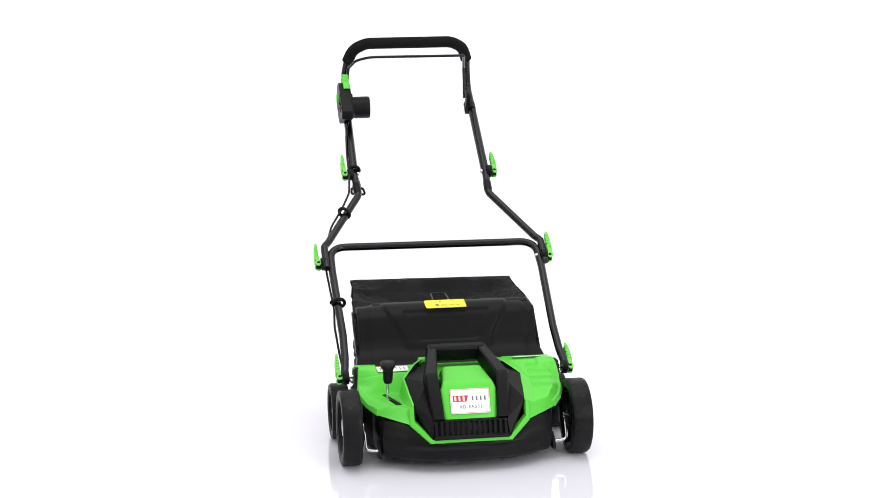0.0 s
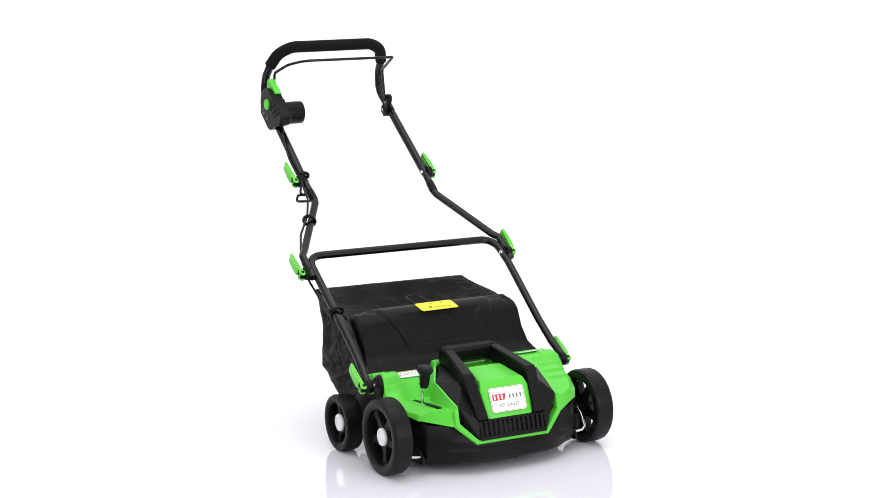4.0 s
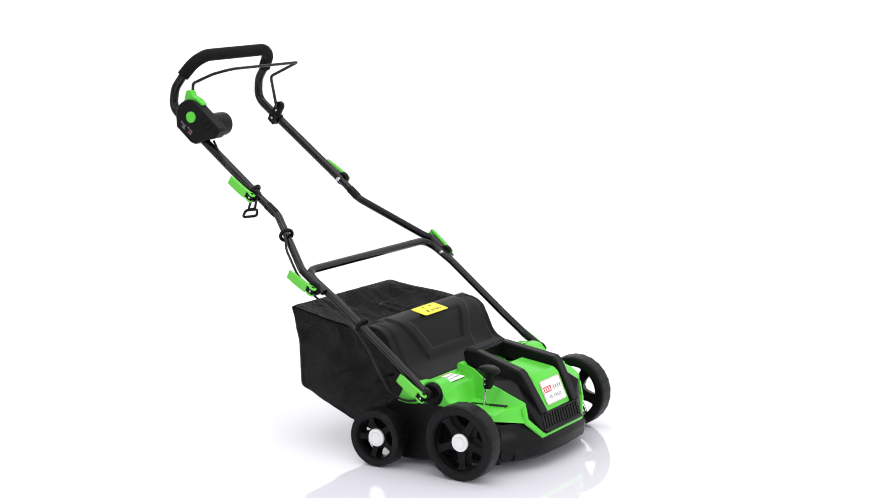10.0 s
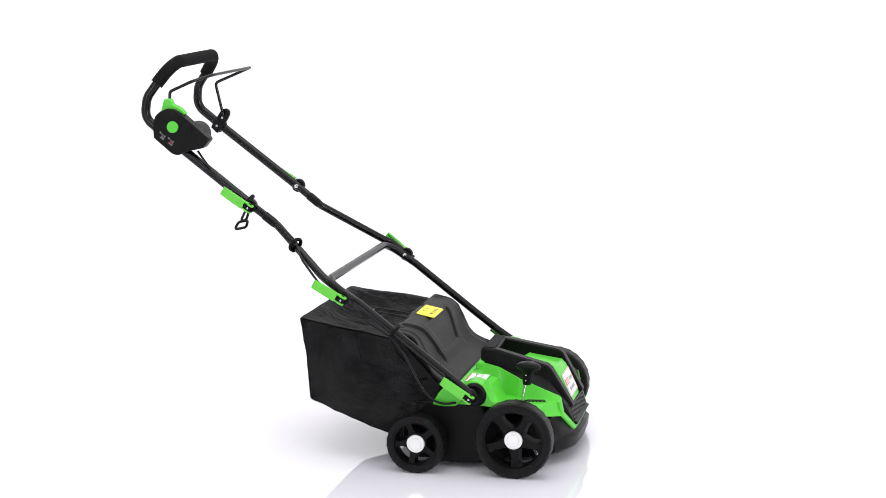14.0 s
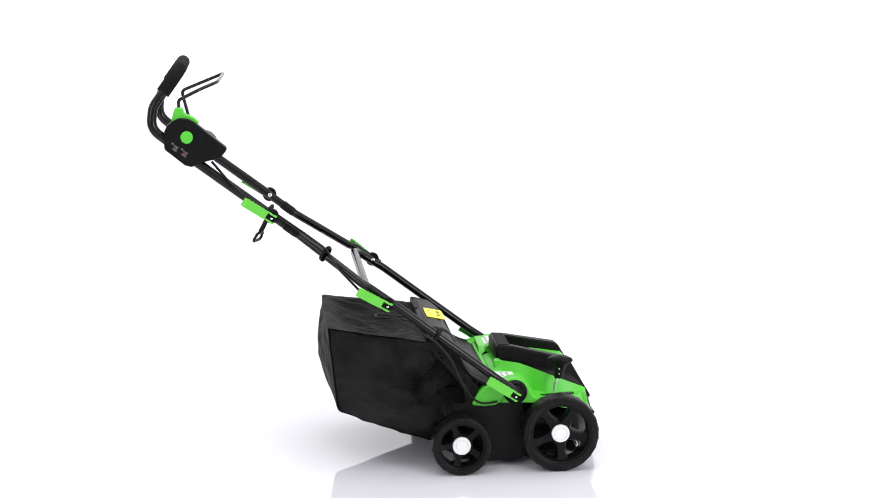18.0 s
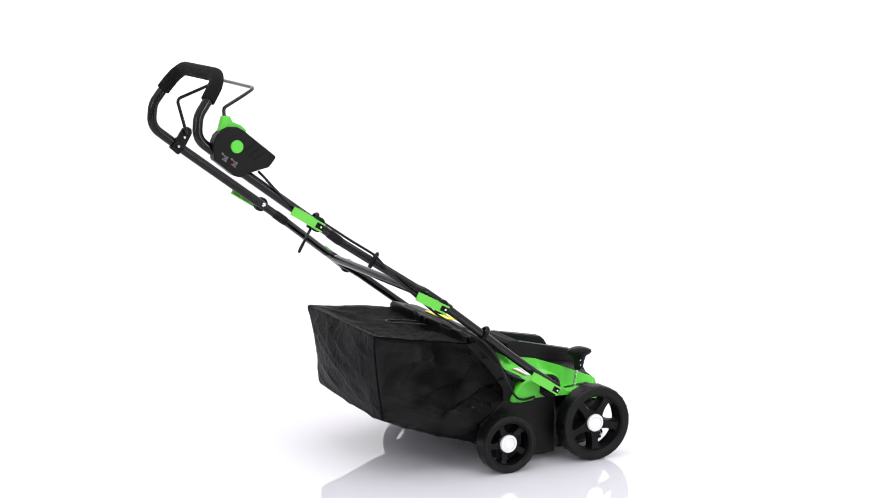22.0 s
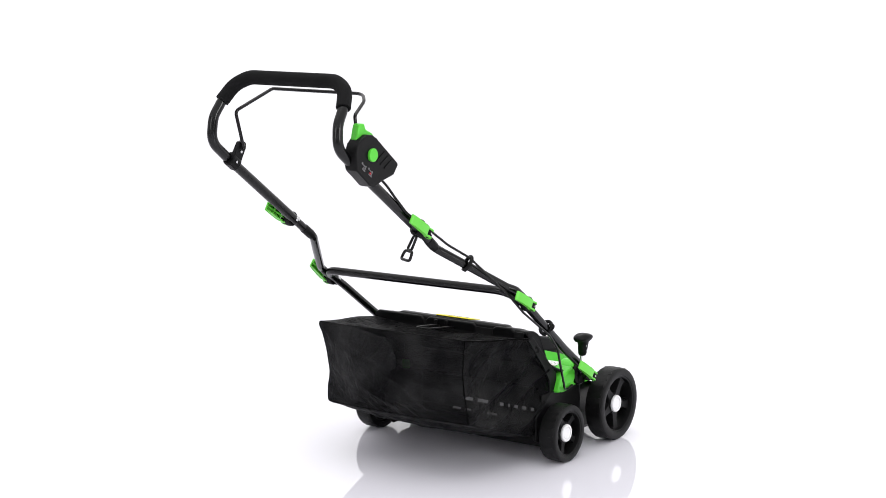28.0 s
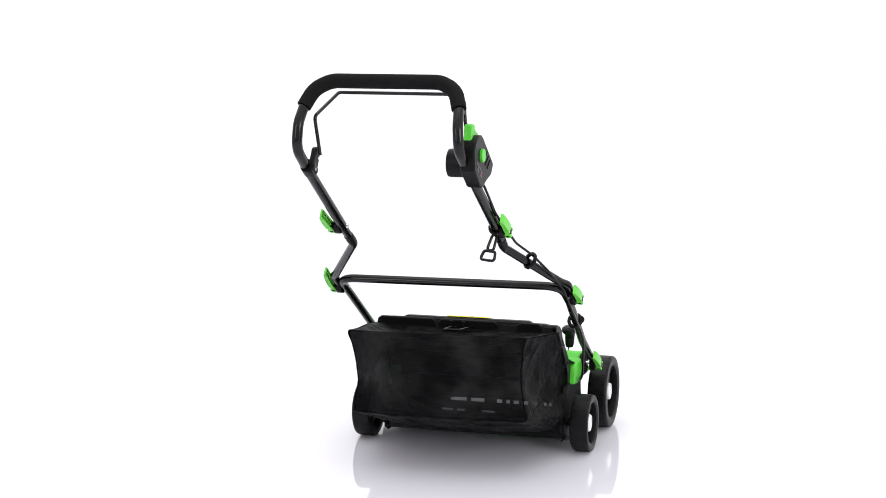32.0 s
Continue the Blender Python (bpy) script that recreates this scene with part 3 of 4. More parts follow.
def flap():
    prof = [(-0.1125, 0.299), (-0.108, 0.3060), (-0.090, 0.3050), (-0.072, 0.3000), (-0.056, 0.2880), (-0.043, 0.2620), (-0.030, 0.2330), (-0.015, 0.2120), (0.006, 0.2000), (0.034, 0.1890), (0.040, 0.1800)]
    P = rounded([(x, 0, z) for x, z in prof], 0.045, 5)
    L = [0.0]
    for a, b in zip(P, P[1:]):
        L.append(L[-1] + (b - a).length)

    def at(v):
        d = v * L[-1]
        for i in range(len(P) - 1):
            if d <= L[i + 1] + 1e-9:
                k = (d - L[i]) / (L[i + 1] - L[i])
                t = (P[i + 1] - P[i]).normalized()
                return P[i].lerp(P[i + 1], k), Vector((-t.z, 0, t.x))
        return P[-1], Vector((0, 0, 1))

    def fn(u, v):
        s = (u - 0.5) * 2
        y = s * (0.218 + 0.014 * smoothstep(0.52, 0.95, v))
        p, nrm = at(v)
        ay = abs(y)
        h = -0.0020 * smoothstep(0.184, 0.196, ay)
        wide = 0.152 - 0.050 * smoothstep(0.08, 0.68, v)
        h += 0.0050 * smoothstep(0.0, 0.05, v) * (1 - smoothstep(wide - 0.005, wide + 0.006, ay)) * (1 - smoothstep(0.63, 0.745, v))
        inner = wide - 0.036
        h -= 0.0042 * (1 - smoothstep(inner - 0.004, inner + 0.004, ay)) * smoothstep(0.235, 0.265, v) * (1 - smoothstep(0.575, 0.605, v))
        q = p + nrm * h
        fold = smoothstep(0.975, 1.0, abs(s))
        return (q.x - 0.001 * fold, y - 0.002 * s * fold ** 2, q.z - 0.006 * fold)
    bm = bmesh.new()
    sheet(bm, 130, 64, fn)
    f = part("rear_flap", bm, FLAPM, scarifier, "black moulded plastic rear flap with raised centre", smooth=40, thick=0.003)
    # upright cheeks close the flap's sides
    for s in (-1, 1):
        bm = bmesh.new()
        prism(bm, [(x, z - 0.0045) for x, z in prof[1:9]] + [(-0.012, 0.180), (-0.060, 0.215), (-0.106, 0.255)], s * 0.2120, s * 0.2150)
        part("flap_cheek", bm, FLAPM, f)
    # three chamfered tabs along the flap's back edge
    for y0, y1 in ((-0.184, -0.122), (-0.079, 0.067), (0.070, 0.217)):
        bm = bmesh.new()
        rings = []
        for x, top, low in ((-0.1165, 0.3075, 0.286), (-0.1120, 0.3092, 0.286), (-0.094, 0.3052, 0.288)):
            rings.append([(x, y0, low), (x, y0 + 0.002, top - 0.006), (x, y0 + 0.011, top), (x, y1 - 0.011, top), (x, y1 - 0.002, top - 0.006), (x, y1, low)])
        loft(bm, rings)
        part("hinge_tab", bm, FLAPM, f, bevel=0.0015)
    bm = bmesh.new()
    block(bm, pose(-0.1135, 0, 0.2915, 0, 8, 0), 0.005, 0.414, 0.020)
    part("flap_rim", bm, BLACK, f, bevel=0.001)
    for y in (0.004, 0.034):
        bm = bmesh.new()
        block(bm, pose(-0.118, y, 0.298), 0.006, 0.008, 0.016)
        part("wire_guide", bm, BLACK, f, bevel=0.001)
    seat = pose(-0.077, 0.001, 0.3082, 0, 12, 0)
    bm = bmesh.new()
    out = []
    for qx, qy, a0 in ((1, 1, 0), (-1, 1, 90), (-1, -1, 180), (1, -1, 270)):
        for i in range(5):
            t = radians(a0 + 22.5 * i)
            out.append((qx * 0.0175 + 0.005 * math.cos(t), qy * 0.0445 + 0.005 * math.sin(t)))
    loft(bm, [[seat @ Vector((x, y, z)) for x, y in out] for z in (-0.0012, 0.0008)])
    lab = part("warning_label", bm, YELLOW, f, "yellow warning label with small dark print", bevel=0.0006)
    bars = [(-0.013, -0.012, 0.004, 0.0016), (-0.013, -0.009, 0.003, 0.002), (-0.012, 0.016, 0.005, 0.0018), (-0.012, 0.019, 0.004, 0.0016), (0.008, -0.024, 0.007, 0.0016), (0.008, -0.018, 0.007, 0.0016), (0.0115, -0.021, 0.0014, 0.006), (0.0045, -0.021, 0.0014, 0.006), (0.008, -0.021, 0.003, 0.0026)]
    bars += [(0.008 + 0.002 * ((i * 7) % 3 - 1), -0.010 + 0.0052 * i, 0.0016 + 0.0012 * (i % 3), 0.0024) for i in range(9)]
    bars += [(0.0125, -0.008 + 0.009 * i, 0.0010, 0.005) for i in range(5)]
    for x, y, sx, sy in bars:
        bm = bmesh.new()
        block(bm, seat @ pose(x, y, 0.0010), sx, sy, 0.0005)
        part("print_mark", bm, INK, lab)
    tube("bag_wire", [(-0.118, -0.016, 0.292), (-0.150, -0.016, 0.299), (-0.212, -0.014, 0.307), (-0.217, 0.004, 0.3075), (-0.212, 0.022, 0.307), (-0.150, 0.024, 0.299), (-0.118, 0.024, 0.292)], 0.0018, CABLE, scarifier, 0.010, "bent black wire of the bag frame", seg=8)


def crumple(p):
    """Depth of the cloth's creases at a point: billows, long slanting folds, crumpled facets."""
    v = Vector(p)
    q = v + Vector((noise.noise(v * 5), noise.noise(v * 5 + Vector((9, 2, 4))), noise.noise(v * 5 + Vector((1, 7, 3))))) * 0.05
    d = q.x * 0.45 - q.z * 0.9 + q.y * 0.35
    fold = 1 - abs(noise.noise(Vector((d * 15, q.y * 4 + q.x * 3, 5)))) * 2
    facet = 1 - abs(noise.noise(q * 11)) * 2
    fine = 1 - abs(noise.noise(q * 27 + Vector((3, 1, 7)))) * 2
    return 0.006 * noise.noise(q * 5.5) + 0.0055 * fold * abs(fold) + 0.0036 * facet * abs(facet) + 0.0013 * fine - 0.0042


def lerp(a, b, t):
    return a + (b - a) * t


def bag():
    # edges: (x, z) of the bag's side, from the back to the mouth
    def edge(pts, u):
        k = u * (len(pts) - 1)
        i = min(int(k), len(pts) - 2)
        return Vector(pts[i]).lerp(Vector(pts[i + 1]), k - i)

    low = ((-0.318, 0.127), (-0.260, 0.109), (-0.190, 0.085), (-0.100, 0.057), (-0.020, 0.056))
    high = ((-0.337, 0.3235), (-0.260, 0.3115), (-0.170, 0.3005), (-0.100, 0.2890), (-0.006, 0.195))

    def side_y(a, u, v):
        back = 0.197 if a < 0 else 0.204 + 0.008 * (1 - smoothstep(0.0, 0.5, v))
        lip = 0.006 * smoothstep(0.82, 1.0, v) * (1 - u)
        pinch = 0.007 * math.sin(math.pi * v) ** 2 * (1 - smoothstep(0, 0.35, u))
        return lerp(back, 0.2225, smoothstep(0, 0.85, u)) + lip - pinch

    def skin(a, u, v):
        """The bag's surface: a across from -1 to 1, u from the back to the mouth, v from below to above."""
        r = lerp(0.012, 0.005, smoothstep(0.45, 1, v))
        P = Vector((u * 0.3, a * 0.2, v * 0.2))
        core = Vector((max(P.x, r), min(0.2 - r, max(r - 0.2, P.y)), min(0.2 - r, max(r, P.z))))
        n = (P - core).normalized()
        Q = core + n * r
        u, a, v = Q.x / 0.3, Q.y / 0.2, Q.z / 0.2
        b, t = edge(low, u), edge(high, u)
        back = 1 - smoothstep(0, 0.4, u)
        p = Vector((lerp(b[0], t[0], v), a * side_y(a, u, v), lerp(b[1], t[1], v)))
        p.z += back * (-0.0030 * a * v - 0.003 * a * (1 - v))
        p.x += back * 0.006 * (0.5 + 0.5 * a) * (1 - 0.4 * v)
        wide = 1 - a * a
        bulge = -0.011 * n.y ** 2 * math.sin(math.pi * v) * math.sin(math.pi * u) + n.x ** 2 * wide * (0.010 + 0.014 * math.sin(math.pi * v))
        if n.z > 0:
            bulge -= 0.034 * n.z ** 2 * wide * math.sin(math.pi * min(1, u / 0.76))
        else:
            bulge += 0.014 * n.z ** 2 * wide
        calm = 1 - smoothstep(0.86, 1.0, u if n.z <= 0.2 else u / 0.80)
        # the taped edges hold the cloth straight
        near = sorted((smoothstep(0.0, 0.16, 1 - abs(a)), smoothstep(0.0, 0.16, u), smoothstep(0.0, 0.20, min(v, 1 - v))))
        calm *= lerp(0.18, 1.0, near[1])
        k = 2.3 * n.y ** 2 + 0.7 * n.x ** 2 + 0.9 * n.z ** 2
        sway = Vector((noise.noise(p * 9), noise.noise(p * 9 + Vector((5, 5, 1))), noise.noise(p * 9 + Vector((2, 8, 6))))) * 0.002
        return p + (n * (bulge + k * crumple(p)) + sway) * calm

    cloth = None
    for s in (-1, 1):
        bm = bmesh.new()
        sheet(bm, 96, 64, lambda u, v: skin(s, u, v))
        p = part("bag_side" if cloth else "collection_bag", bm, CLOTH, cloth or scarifier, "" if cloth else "black cloth grass collection bag, creased and sagging", smooth=80)
        cloth = cloth or p
    for name, fn in (("bag_back", lambda u, v: skin(2 * u - 1, 0, v)), ("bag_top", lambda u, v: skin(2 * u - 1, v * 0.78, 1)), ("bag_base", lambda u, v: skin(2 * u - 1, v, 0))):
        bm = bmesh.new()
        sheet(bm, 90, 60, fn)
        part(name, bm, CLOTH, cloth, smooth=80)
    # taped seams along the edges
    n = 28
    for s in (-1, 1):
        for fn, r, mat in ((lambda k: skin(s, 0, k), 0.0015, TAPE), (lambda k: skin(s, 0.75 * k, 1), 0.0014, TAPE), (lambda k: skin(s, k, 0), 0.0012, CLOTH)):
            bm = bmesh.new()
            sweep(bm, [fn(i / n) for i in range(n + 1)], [r * (1 + 0.35 * noise.noise(Vector((i * 0.9, s * 3, r * 900)))) for i in range(n + 1)], 6)
            part("seam", bm, mat, cloth, smooth=60)
    for v in (0, 1):
        bm = bmesh.new()
        sweep(bm, [skin(2 * i / n - 1, 0, v) for i in range(n + 1)], 0.0012, 6)
        part("seam", bm, CLOTH, cloth, smooth=60)
    # front frame that hangs on the chassis
    for s in (-1, 1):
        bm = bmesh.new()
        prism(bm, [(-0.120, 0.288), (-0.098, 0.290), (-0.050, 0.238), (-0.006, 0.190), (-0.008, 0.118), (-0.030, 0.118), (-0.032, 0.176), (-0.058, 0.214)], s * 0.2195, s * 0.2240)
        part("bag_frame", bm, BLACK, cloth, bevel=0.001)


def clamp(s, x, y, z, slope, name="clamp_lever"):
    """A green quick-release lever, hollow on its inner side, on a black cam block. slope: degrees by which it rises towards the back."""
    m = pose(x, s * y, z, 0, slope, 0) @ Matrix.Diagonal((-1, s, 1, 1))
    # local: x back along the lever, y outwards
    outer = [(0.009, 0.0062), (0.013, 0.0070), (0.030, 0.0072), (0.050, 0.0060), (0.063, 0.0042), (0.0680, 0.0026), (0.0695, 0.0006)]
    inner = [(0.0690, -0.0022), (0.060, -0.0030), (0.044, -0.0032), (0.024, -0.0036), (0.016, -0.0040), (0.009, -0.0040)]
    core = [(a, b - 0.0010) for a, b in outer]
    skin = [(a, b - 0.0022) for a, b in reversed(outer)]
    bm = bmesh.new()
    half = 0.0094
    for w0, w1 in ((-half, -half + 0.0028), (half - 0.0028, half), (-0.0012, 0.0012)):
        loft(bm, [[(a, b, w) for a, b in core + inner] for w in (w0, w1)])
    loft(bm, [[(a, b, w) for a, b in outer + skin] for w in (-half - 0.0004, half + 0.0004)])
    for u, lo, hi in ((0.018, -0.0030, 0.0056), (0.042, -0.0024, 0.0048), (0.0672, -0.0014, 0.0012)):
        block(bm, pose(u, (lo + hi) / 2, 0), 0.0026, hi - lo, 2 * half - 0.002)
    lever = part(name, bm, LEVER, scarifier, "bright green quick-release lever", smooth=40)
    lever.matrix_basis = m
    # finger ridges along the upper edge
    for u in (0.022, 0.031, 0.040, 0.049, 0.058):
        bm = bmesh.new()
        block(bm, pose(u, 0.0014 - 0.0014 * ramp(0.03, 0.06, u), half + 0.0004, 0, 0, 25), 0.0030, 0.0070 - 0.0025 * ramp(0.03, 0.06, u), 0.0022)
        part("finger_ridge", bm, LEVER, lever, bevel=0.0006)
    # two round cheeks at the lever's foot hold the black cam
    for w in (-1, 1):
        bm = bmesh.new()
        disc = [(-0.0035 + 0.0098 * math.cos(radians(a)), -0.0010 + 0.0082 * math.sin(radians(a))) for a in range(30, 331, 20)]
        loft(bm, [[(a, b, w * z) for a, b in [(0.012, 0.0060)] + disc + [(0.012, -0.0040)]] for z in (0.0060, 0.0098)])
        part("lever_cheek", bm, LEVER, lever, smooth=35, bevel=0.0008)
        bm = bmesh.new()
        lathe(bm, [(0.0040, 0.0088), (0.0040, 0.0101), (0.0028, 0.0104)] if w > 0 else [(0.0028, -0.0104), (0.0040, -0.0101), (0.0040, -0.0088)], (-0.0035, -0.0010, 0), axis="z", seg=14)
        part("pivot_pin", bm, BLACK, lever)
    bm = bmesh.new()
    block(bm, pose(0.003, -0.0010, 0), 0.012, 0.008, 0.0116)
    sweep(bm, [Vector((-0.004, y, 0)) for y in (-0.007, 0.003, 0.0046)], [0.0062, 0.0062, 0.0052], 16)
    for a in (50, 130, 230, 310):
        block(bm, pose(-0.004 + 0.0058 * math.cos(radians(a)), -0.001, 0.0058 * math.sin(radians(a)), 0, -a, 0), 0.0052, 0.010, 0.0032)
    part("cam_block", bm, BLACK, lever, smooth=30)
    bm = bmesh.new()
    lathe(bm, [(0.0024, 0.002), (0.0024, 0.0060), (0.0014, 0.0066)], (-0.004, 0, 0), seg=14)
    part("pin", bm, STEEL, lever, "bright steel pin")
    bm = bmesh.new()
    lathe(bm, [(0.0155, -0.022), (0.0165, -0.020), (0.0165, -0.010), (0.0135, -0.007)], (-0.002, 0, 0.003), seg=24)
    part("washer", bm, BLACK, lever)
    bm = bmesh.new()
    lathe(bm, [(0.0030, -0.0385), (0.0050, -0.0375), (0.0058, -0.034), (0.0040, -0.026), (0.0040, -0.010)], (-0.002, 0, 0.004), seg=14)
    part("bolt", bm, STEEL, lever, "bright steel bolt head")
    return lever


def handles():
    lower = [(0.082, -0.264, 0.178), (0.036, -0.2575, 0.211), (-0.020, -0.2555, 0.254), (-0.176, -0.2615, 0.3768), (-0.251, -0.2600, 0.4265)]
    lower = lower + [(x, -y, z - 0.004 * smoothstep(-0.02, -0.20, x)) for x, y, z in reversed(lower)]
    tube("lower_handle", lower, 0.0093, TUBE, scarifier, [0, 0.06, 0.10, 0.0, 0.043, 0.043, 0.0, 0.10, 0.06, 0], "black enamelled lower handle bow with cross bar", seg=18, steps=10)
    for s in (-1, 1):
        sag = 0.004 * (s > 0)
        tube("middle_tube", [(-0.186, s * 0.274, 0.386 - sag), (-0.246, s * 0.274, 0.430 - sag), (-0.262, s * 0.262, 0.438 - sag), (-0.394, s * 0.1695, 0.534 - sag), (-0.470, s * 0.1735, 0.593 - sag)], 0.0092, TUBE, scarifier, [0, 0.02, 0.03, 0.03, 0], "black enamelled middle handle tube", seg=16)
    up = [(-0.452, -0.1725, 0.579), (-0.653, -0.168, 0.732), (-0.712, -0.166, 0.779), (-0.706, -0.163, 0.826), (-0.683, -0.159, 0.857), (-0.6585, -0.1455, 0.890), (-0.647, -0.112, 0.9055)]
    up = up + [(x, -y + 0.005 * smoothstep(-0.45, -0.70, x), z - 0.004 * smoothstep(0.83, 0.78, z)) for x, y, z in reversed(up)]
    tube("upper_handle", up, 0.0106, TUBE, scarifier, [0, 0, 0.05, 0.05, 0.0, 0.05, 0.05, 0.05, 0.05, 0.0, 0.05, 0.05, 0, 0], "black enamelled upper handle bow", seg=18, steps=10)
    grip = [(-0.683, -0.159, 0.857), (-0.6585, -0.1455, 0.890), (-0.647, -0.112, 0.9055), (-0.647, 0.1165, 0.9055), (-0.6585, 0.150, 0.890), (-0.683, 0.164, 0.857)]
    tube("foam_grip", grip, 0.0150, FOAM, scarifier, [0, 0.05, 0.05, 0.05, 0.05, 0], "thick black foam grip", seg=20, steps=10)
    tube("bail_wire", [(-0.650, -0.165, 0.800), (-0.650, -0.161, 0.840), (-0.600, -0.146, 0.863), (-0.565, -0.116, 0.8745), (-0.556, 0.136, 0.874), (-0.655, 0.153, 0.834), (-0.636, 0.150, 0.754)], 0.0036, TUBE, scarifier, [0, 0.01, 0.05, 0.05, 0.007, 0.012, 0], "thin black bail wire", seg=10)
    # pivot clip of the bail
    plate = [(-0.672, 0.723), (-0.656, 0.708), (-0.642, 0.720), (-0.622, 0.754), (-0.622, 0.764), (-0.630, 0.770), (-0.642, 0.768), (-0.658, 0.744)]
    bm = bmesh.new()
    loft(bm, [[(x, y, z) for x, z in plate] for y in (0.155, 0.166)])
    clip = part("bail_clip", bm, BLACK, scarifier, "black plastic clip of the bail wire", bevel=0.002)
    bm = bmesh.new()
    axis = Vector((0.793, 0, -0.609))
    sweep(bm, [Vector((-0.653, 0.168, 0.728)) + axis * d for d in (-0.013, 0.013)], 0.0155, 18)
    part("clip_collar", bm, BLACK, clip, bevel=0.002)
    for x, z in ((-0.655, 0.727), (-0.640, 0.747)):
        bm = bmesh.new()
        lathe(bm, [(0.003, 0), (0.003, 0.004), (0.002, 0.005)], (x, 0.1525, z), seg=12)
        part("clip_screw", bm, STEEL, clip)
    for s in (-1, 1):
        clamp(s, 0.074, 0.276, 0.174, 33)
        clamp(s, -0.2120 if s < 0 else -0.207, 0.294 if s < 0 else 0.2895, 0.3925 if s < 0 else 0.393, 29 if s < 0 else 41)
        clamp(s, -0.458, 0.197, 0.580 if s < 0 else 0.576, 33)
        # hinge bracket at the foot of the handle
        bm = bmesh.new()
        lathe(bm, [(0.026, 0.218), (0.027, 0.224), (0.027, 0.238), (0.022, 0.243)] if s > 0 else [(0.022, -0.243), (0.027, -0.238), (0.027, -0.224), (0.026, -0.218)], (0.082, 0, 0.172), seg=28)
        br = part("hinge_bracket", bm, BLACK, scarifier, "black toothed handle hinge", smooth=30)
        for k in range(10):
            a = 2 * math.pi * k / 10
            bm = bmesh.new()
            block(bm, pose(0.082 + 0.0185 * math.cos(a), s * 0.241, 0.172 + 0.0185 * math.sin(a), 0, -math.degrees(a), 0), 0.008, 0.006, 0.005)
            part("hinge_tooth", bm, BLACK, br)


def switch_box():
    prof = [(-0.684, 0.764), (-0.682, 0.775), (-0.676, 0.787), (-0.665, 0.796), (-0.648, 0.803), (-0.630, 0.801), (-0.616, 0.793), (-0.606, 0.784), (-0.549, 0.736), (-0.548, 0.731), (-0.563, 0.713), (-0.600, 0.705), (-0.626, 0.695), (-0.640, 0.699), (-0.683, 0.735)]
    bm = bmesh.new()
    prism(bm, prof, -0.190, -0.160)
    box = part("switch_box", bm, BLACK, scarifier, "black switch box with green button and plug socket", smooth=30, bevel=0.004)
    bm = bmesh.new()
    lathe(bm, [(0.0125, -0.1955), (0.0135, -0.1945), (0.0135, -0.188)], (-0.634, 0, 0.761), seg=28)
    part("start_button", bm, GREEN, box, "round bright green lock button")
    bm = bmesh.new()
    prism(bm, [(-0.668, 0.792), (-0.659, 0.822), (-0.655, 0.825), (-0.642, 0.824), (-0.637, 0.812), (-0.618, 0.803), (-0.606, 0.791), (-0.625, 0.780)], -0.179, -0.162)
    part("trigger_cap", bm, GREEN, box, "bright green trigger cap", bevel=0.003)
    bm = bmesh.new()
    lathe(bm, [(0.0285, -0.161), (0.0290, -0.120), (0.0280, -0.113), (0.0255, -0.113), (0.0245, -0.140), (0.001, -0.140)], (-0.598, 0, 0.740), seg=36)
    part("plug_socket", bm, BLACK, box, "round black plug socket", smooth=30)
    bm = bmesh.new()
    prism(bm, [(-0.604, 0.778), (-0.553, 0.736), (-0.552, 0.731), (-0.565, 0.716), (-0.600, 0.709), (-0.622, 0.716)], -0.163, -0.156)
    part("rear_shell", bm, BLACK, box, bevel=0.003)
    for dz in (-0.009, 0.009):
        bm = bmesh.new()
        lathe(bm, [(0.0022, -0.140), (0.0022, -0.118), (0.0012, -0.116)], (-0.598, 0, 0.740 + dz), seg=10)
        part("plug_pin", bm, STEEL, box, "bright steel plug pin")
    for i in range(3):
        bm = bmesh.new()
        block(bm, pose(-0.606 + 0.0115 * i, -0.1905, 0.755 - 0.009 * i, 0, -31, 0), 0.030 - 0.002 * i, 0.0025, 0.0032)
        part("box_rib", bm, BLACK, box)
    for i, (x, z) in enumerate(((-0.661, 0.740), (-0.641, 0.727))):
        for dx, dz, sx, sz in ((-0.004, 0.008, 0.004, 0.004), (0.002, 0.002, 0.010, 0.002), (0.005, -0.003, 0.002, 0.010), (-0.001, -0.006, 0.012, 0.002), (0.0, -0.002, 0.004, 0.003)):
            bm = bmesh.new()
            block(bm, pose(x + dx, -0.1903, z + dz, 0, 38, 0), sx, 0.001, sz)
            part("symbol", bm, GREYINK if (i == 0 or dx != 0.0) else RED, box)


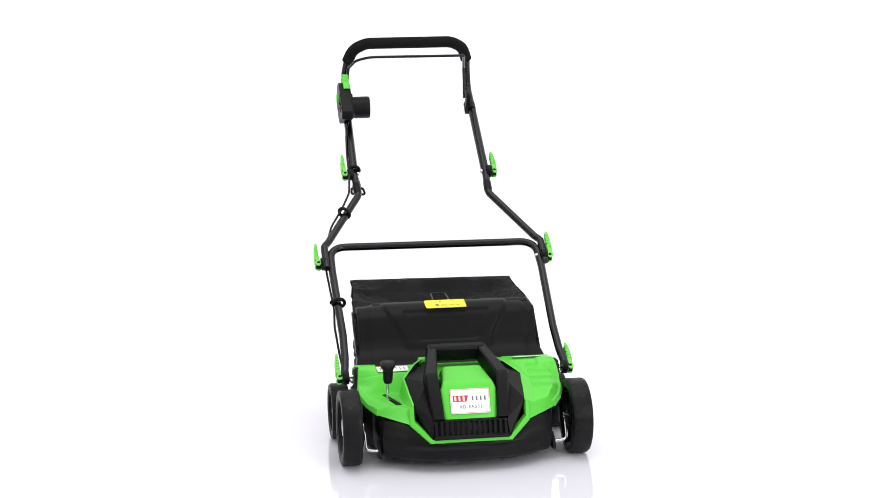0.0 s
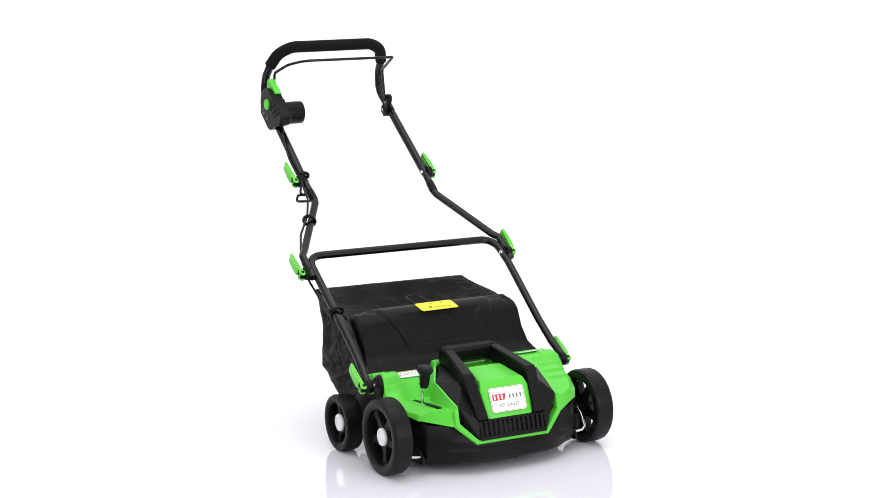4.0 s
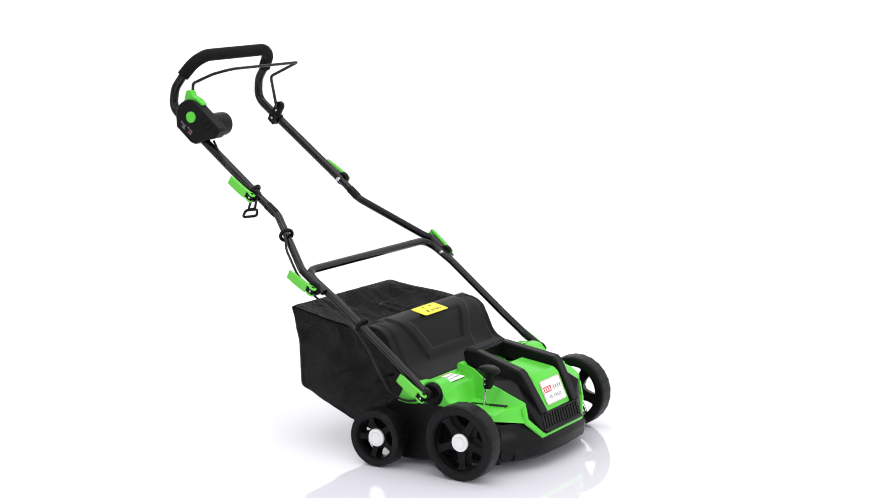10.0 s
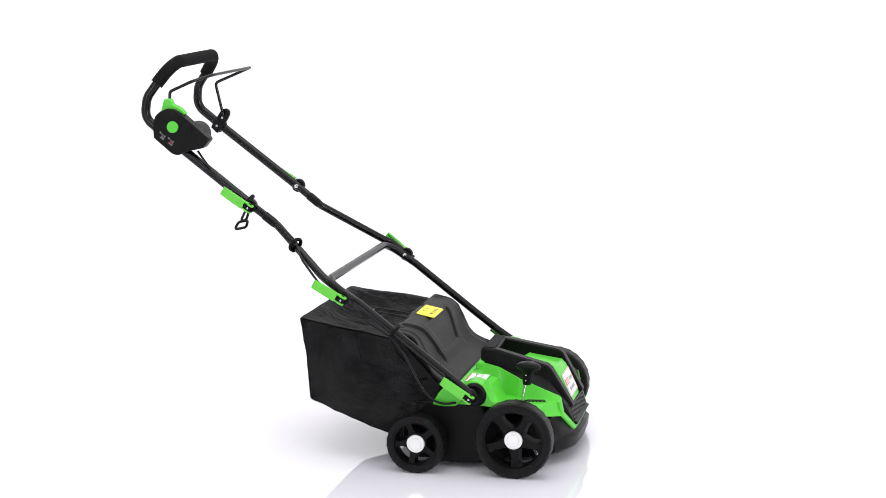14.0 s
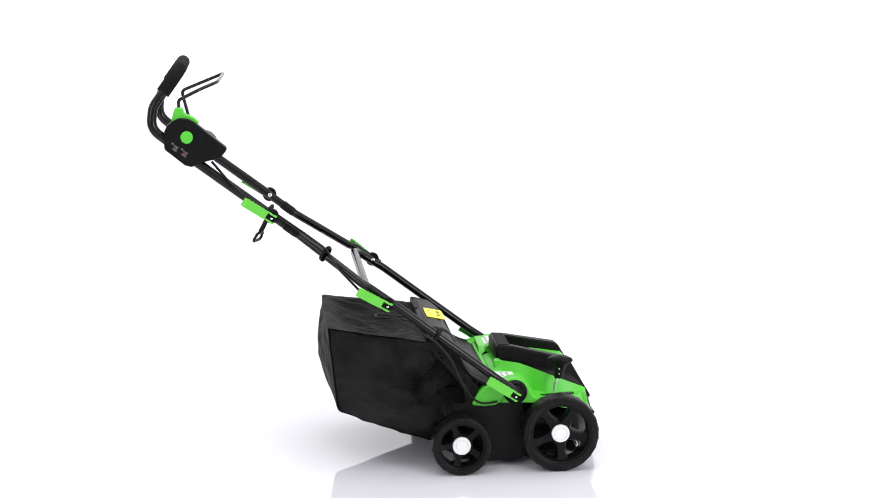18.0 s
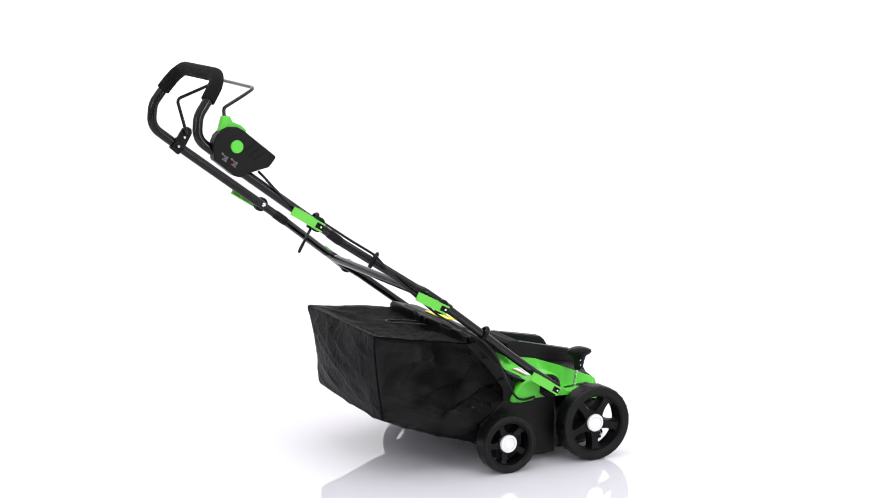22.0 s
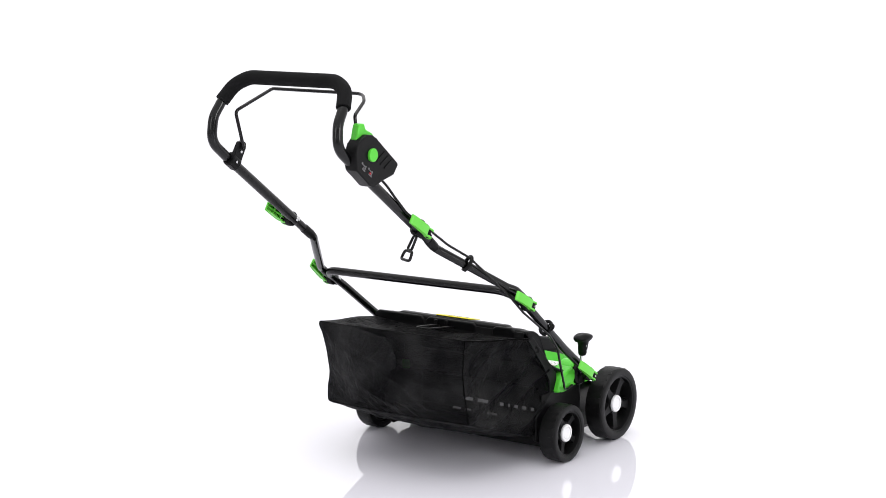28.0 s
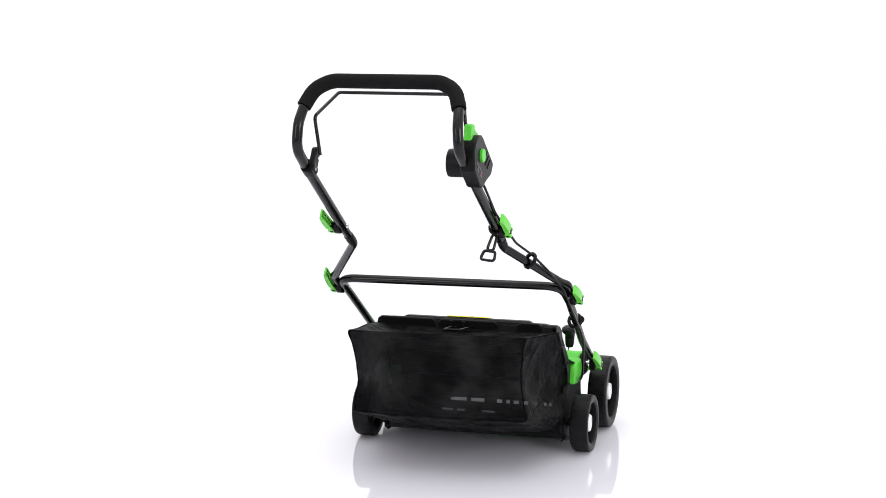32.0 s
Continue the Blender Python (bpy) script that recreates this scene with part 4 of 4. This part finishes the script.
def cable_run():
    tube("power_cable", [(-0.582, -0.172, 0.704), (-0.570, -0.177, 0.690), (-0.550, -0.181, 0.665), (-0.516, -0.184, 0.629), (-0.470, -0.186, 0.600), (-0.438, -0.187, 0.581), (-0.385, -0.194, 0.543), (-0.338, -0.218, 0.510), (-0.312, -0.248, 0.470), (-0.266, -0.270, 0.421), (-0.214, -0.273, 0.374), (-0.150, -0.270, 0.333), (-0.100, -0.267, 0.302), (-0.070, -0.270, 0.265), (-0.043, -0.263, 0.207), (-0.022, -0.257, 0.170), (-0.004, -0.247, 0.154), (0.016, -0.243, 0.149), (0.040, -0.241, 0.153)], 0.0027, CABLE, scarifier, 0.06, "thin black power cable", seg=8)
    for (x, y, z), (dx, dy, dz) in (((-0.3395, -0.2115, 0.4955), (0.72, -0.5, -0.53)), ((-0.098, -0.2560, 0.3145), (0.78, 0, -0.61)), ((-0.463, -0.1725, 0.587), (0.79, 0, -0.61))):
        d = Vector((dx, dy, dz)).normalized()
        side = d.cross(Vector((0, 0, 1))).normalized()
        up = side.cross(d)
        c = Vector((x, y, z)) + up * 0.003
        bm = bmesh.new()
        sweep(bm, [c + (side * math.cos(2 * math.pi * i / 28) * 0.0140 + up * math.sin(2 * math.pi * i / 28) * 0.0155) for i in range(28)], 0.0042, 10, closed=True)
        tie = part("cable_clip", bm, BLACK, scarifier, "black ring clip that holds the cable on the tube", smooth=60)
        bm = bmesh.new()
        block(bm, Matrix.Translation(c - up * 0.0165) @ d.to_track_quat("X", "Z").to_matrix().to_4x4(), 0.009, 0.010, 0.006)
        part("clip_latch", bm, BLACK, tie, bevel=0.0015)
    bm = bmesh.new()
    d = Vector((0.78, 0, -0.61))
    up, out = Vector((0.61, 0, 0.78)), Vector((0, 1, 0))
    c = Vector((-0.096, -0.268, 0.3195))
    sweep(bm, [c + (up * math.cos(2 * math.pi * i / 20) + out * math.sin(2 * math.pi * i / 20)) * 0.0078 for i in range(20)], 0.0024, 8, closed=True)
    part("cable_ring", bm, BLACK, scarifier, "open black cable ring on the tube clip", smooth=60)
    # crimped sleeve where the upper bow meets the middle tube
    for s in (-1, 1):
        bm = bmesh.new()
        sag = 0.004 * (s > 0)
        a, b = Vector((-0.425, s * 0.1712, 0.558 - sag)), Vector((-0.398, s * 0.1700, 0.537 - sag))
        sweep(bm, [lerp(a, b, q) for q in (0, 0.1, 0.8, 1)], [0.0098, 0.0104, 0.0104, 0.0096], 16)
        part("tube_sleeve", bm, BLACK, scarifier, "black crimped sleeve on the handle tube", smooth=40)
    # cord hook under the upper clamp
    d = Vector((-0.44, 0.16, -0.88)).normalized()
    top = Vector((-0.462, -0.170, 0.578))

    def ring(pts, r):
        bm = bmesh.new()
        sweep(bm, rounded([top + d * a + Vector((0.42 * b, 0.91 * b, 0)) for a, b in pts], 0.007, 4, closed=True), r, 8, closed=True)
        return bm
    hook = part("cord_hook", ring([(0.006, -0.006), (0.006, 0.006), (0.040, 0.010), (0.040, -0.008)], 0.0030), CABLE, scarifier, "black plastic cord hook")
    part("hook_loop", ring([(0.042, -0.014), (0.042, 0.016), (0.062, 0.021), (0.062, -0.018)], 0.0032), CABLE, hook)


def stickers():
    for m, sx, sy in ((pose(0.070, -0.150, 0.1890, 0, 2, 0), 0.044, 0.074), (pose(0.060, 0.168, 0.1985, 0, -21, 0), 0.034, 0.064)):
        bm = bmesh.new()
        block(bm, m, sx, sy, 0.0012)
        st = part("safety_sticker", bm, PAPER, scarifier, "small white safety sticker with red edge and fine print", smooth=0)
        bm = bmesh.new()
        block(bm, m @ pose(-sx * 0.47, 0, 0.0008), sx * 0.05, sy * 0.96, 0.0004)
        part("red_edge", bm, RED, st, "red printed edge")
        for i in range(7):
            for j in range(2):
                bm = bmesh.new()
                block(bm, m @ pose(-0.006 + 0.013 * j, -sy * 0.38 + sy * 0.125 * i, 0.0008), 0.0075 - 0.002 * ((i + j) % 3), 0.0022, 0.0004)
                part("print_mark", bm, GREYINK, st)


wheels()
deck()
hood()
motor_cover()
badge()
depth_lever()
flap()
bag()
handles()
switch_box()
cable_run()
stickers()


# ---- the turn of the stand ----
def motions():
    turns = [(0, -80.16), (1, -75.38), (2, -70.60), (3, -65.79), (6, -51.17), (7, -46.31), (8, -41.44), (9, -36.56), (10, -31.73), (11, -26.95), (12, -22.17), (13, -17.40), (14, -12.63), (17, 1.80), (18, 6.62), (19, 11.45), (20, 16.30), (21, 21.09), (22, 25.86), (23, 30.60), (24, 35.36), (25, 40.18), (28, 54.75), (29, 59.52), (30, 64.22), (31, 68.88), (32, 73.49)]
    off = Matrix.Translation((0, -0.0357, 0.004))
    walk(scarifier, [(t, Matrix.Rotation(radians(a), 4, "Z") @ off) for t, a in turns])


motions()
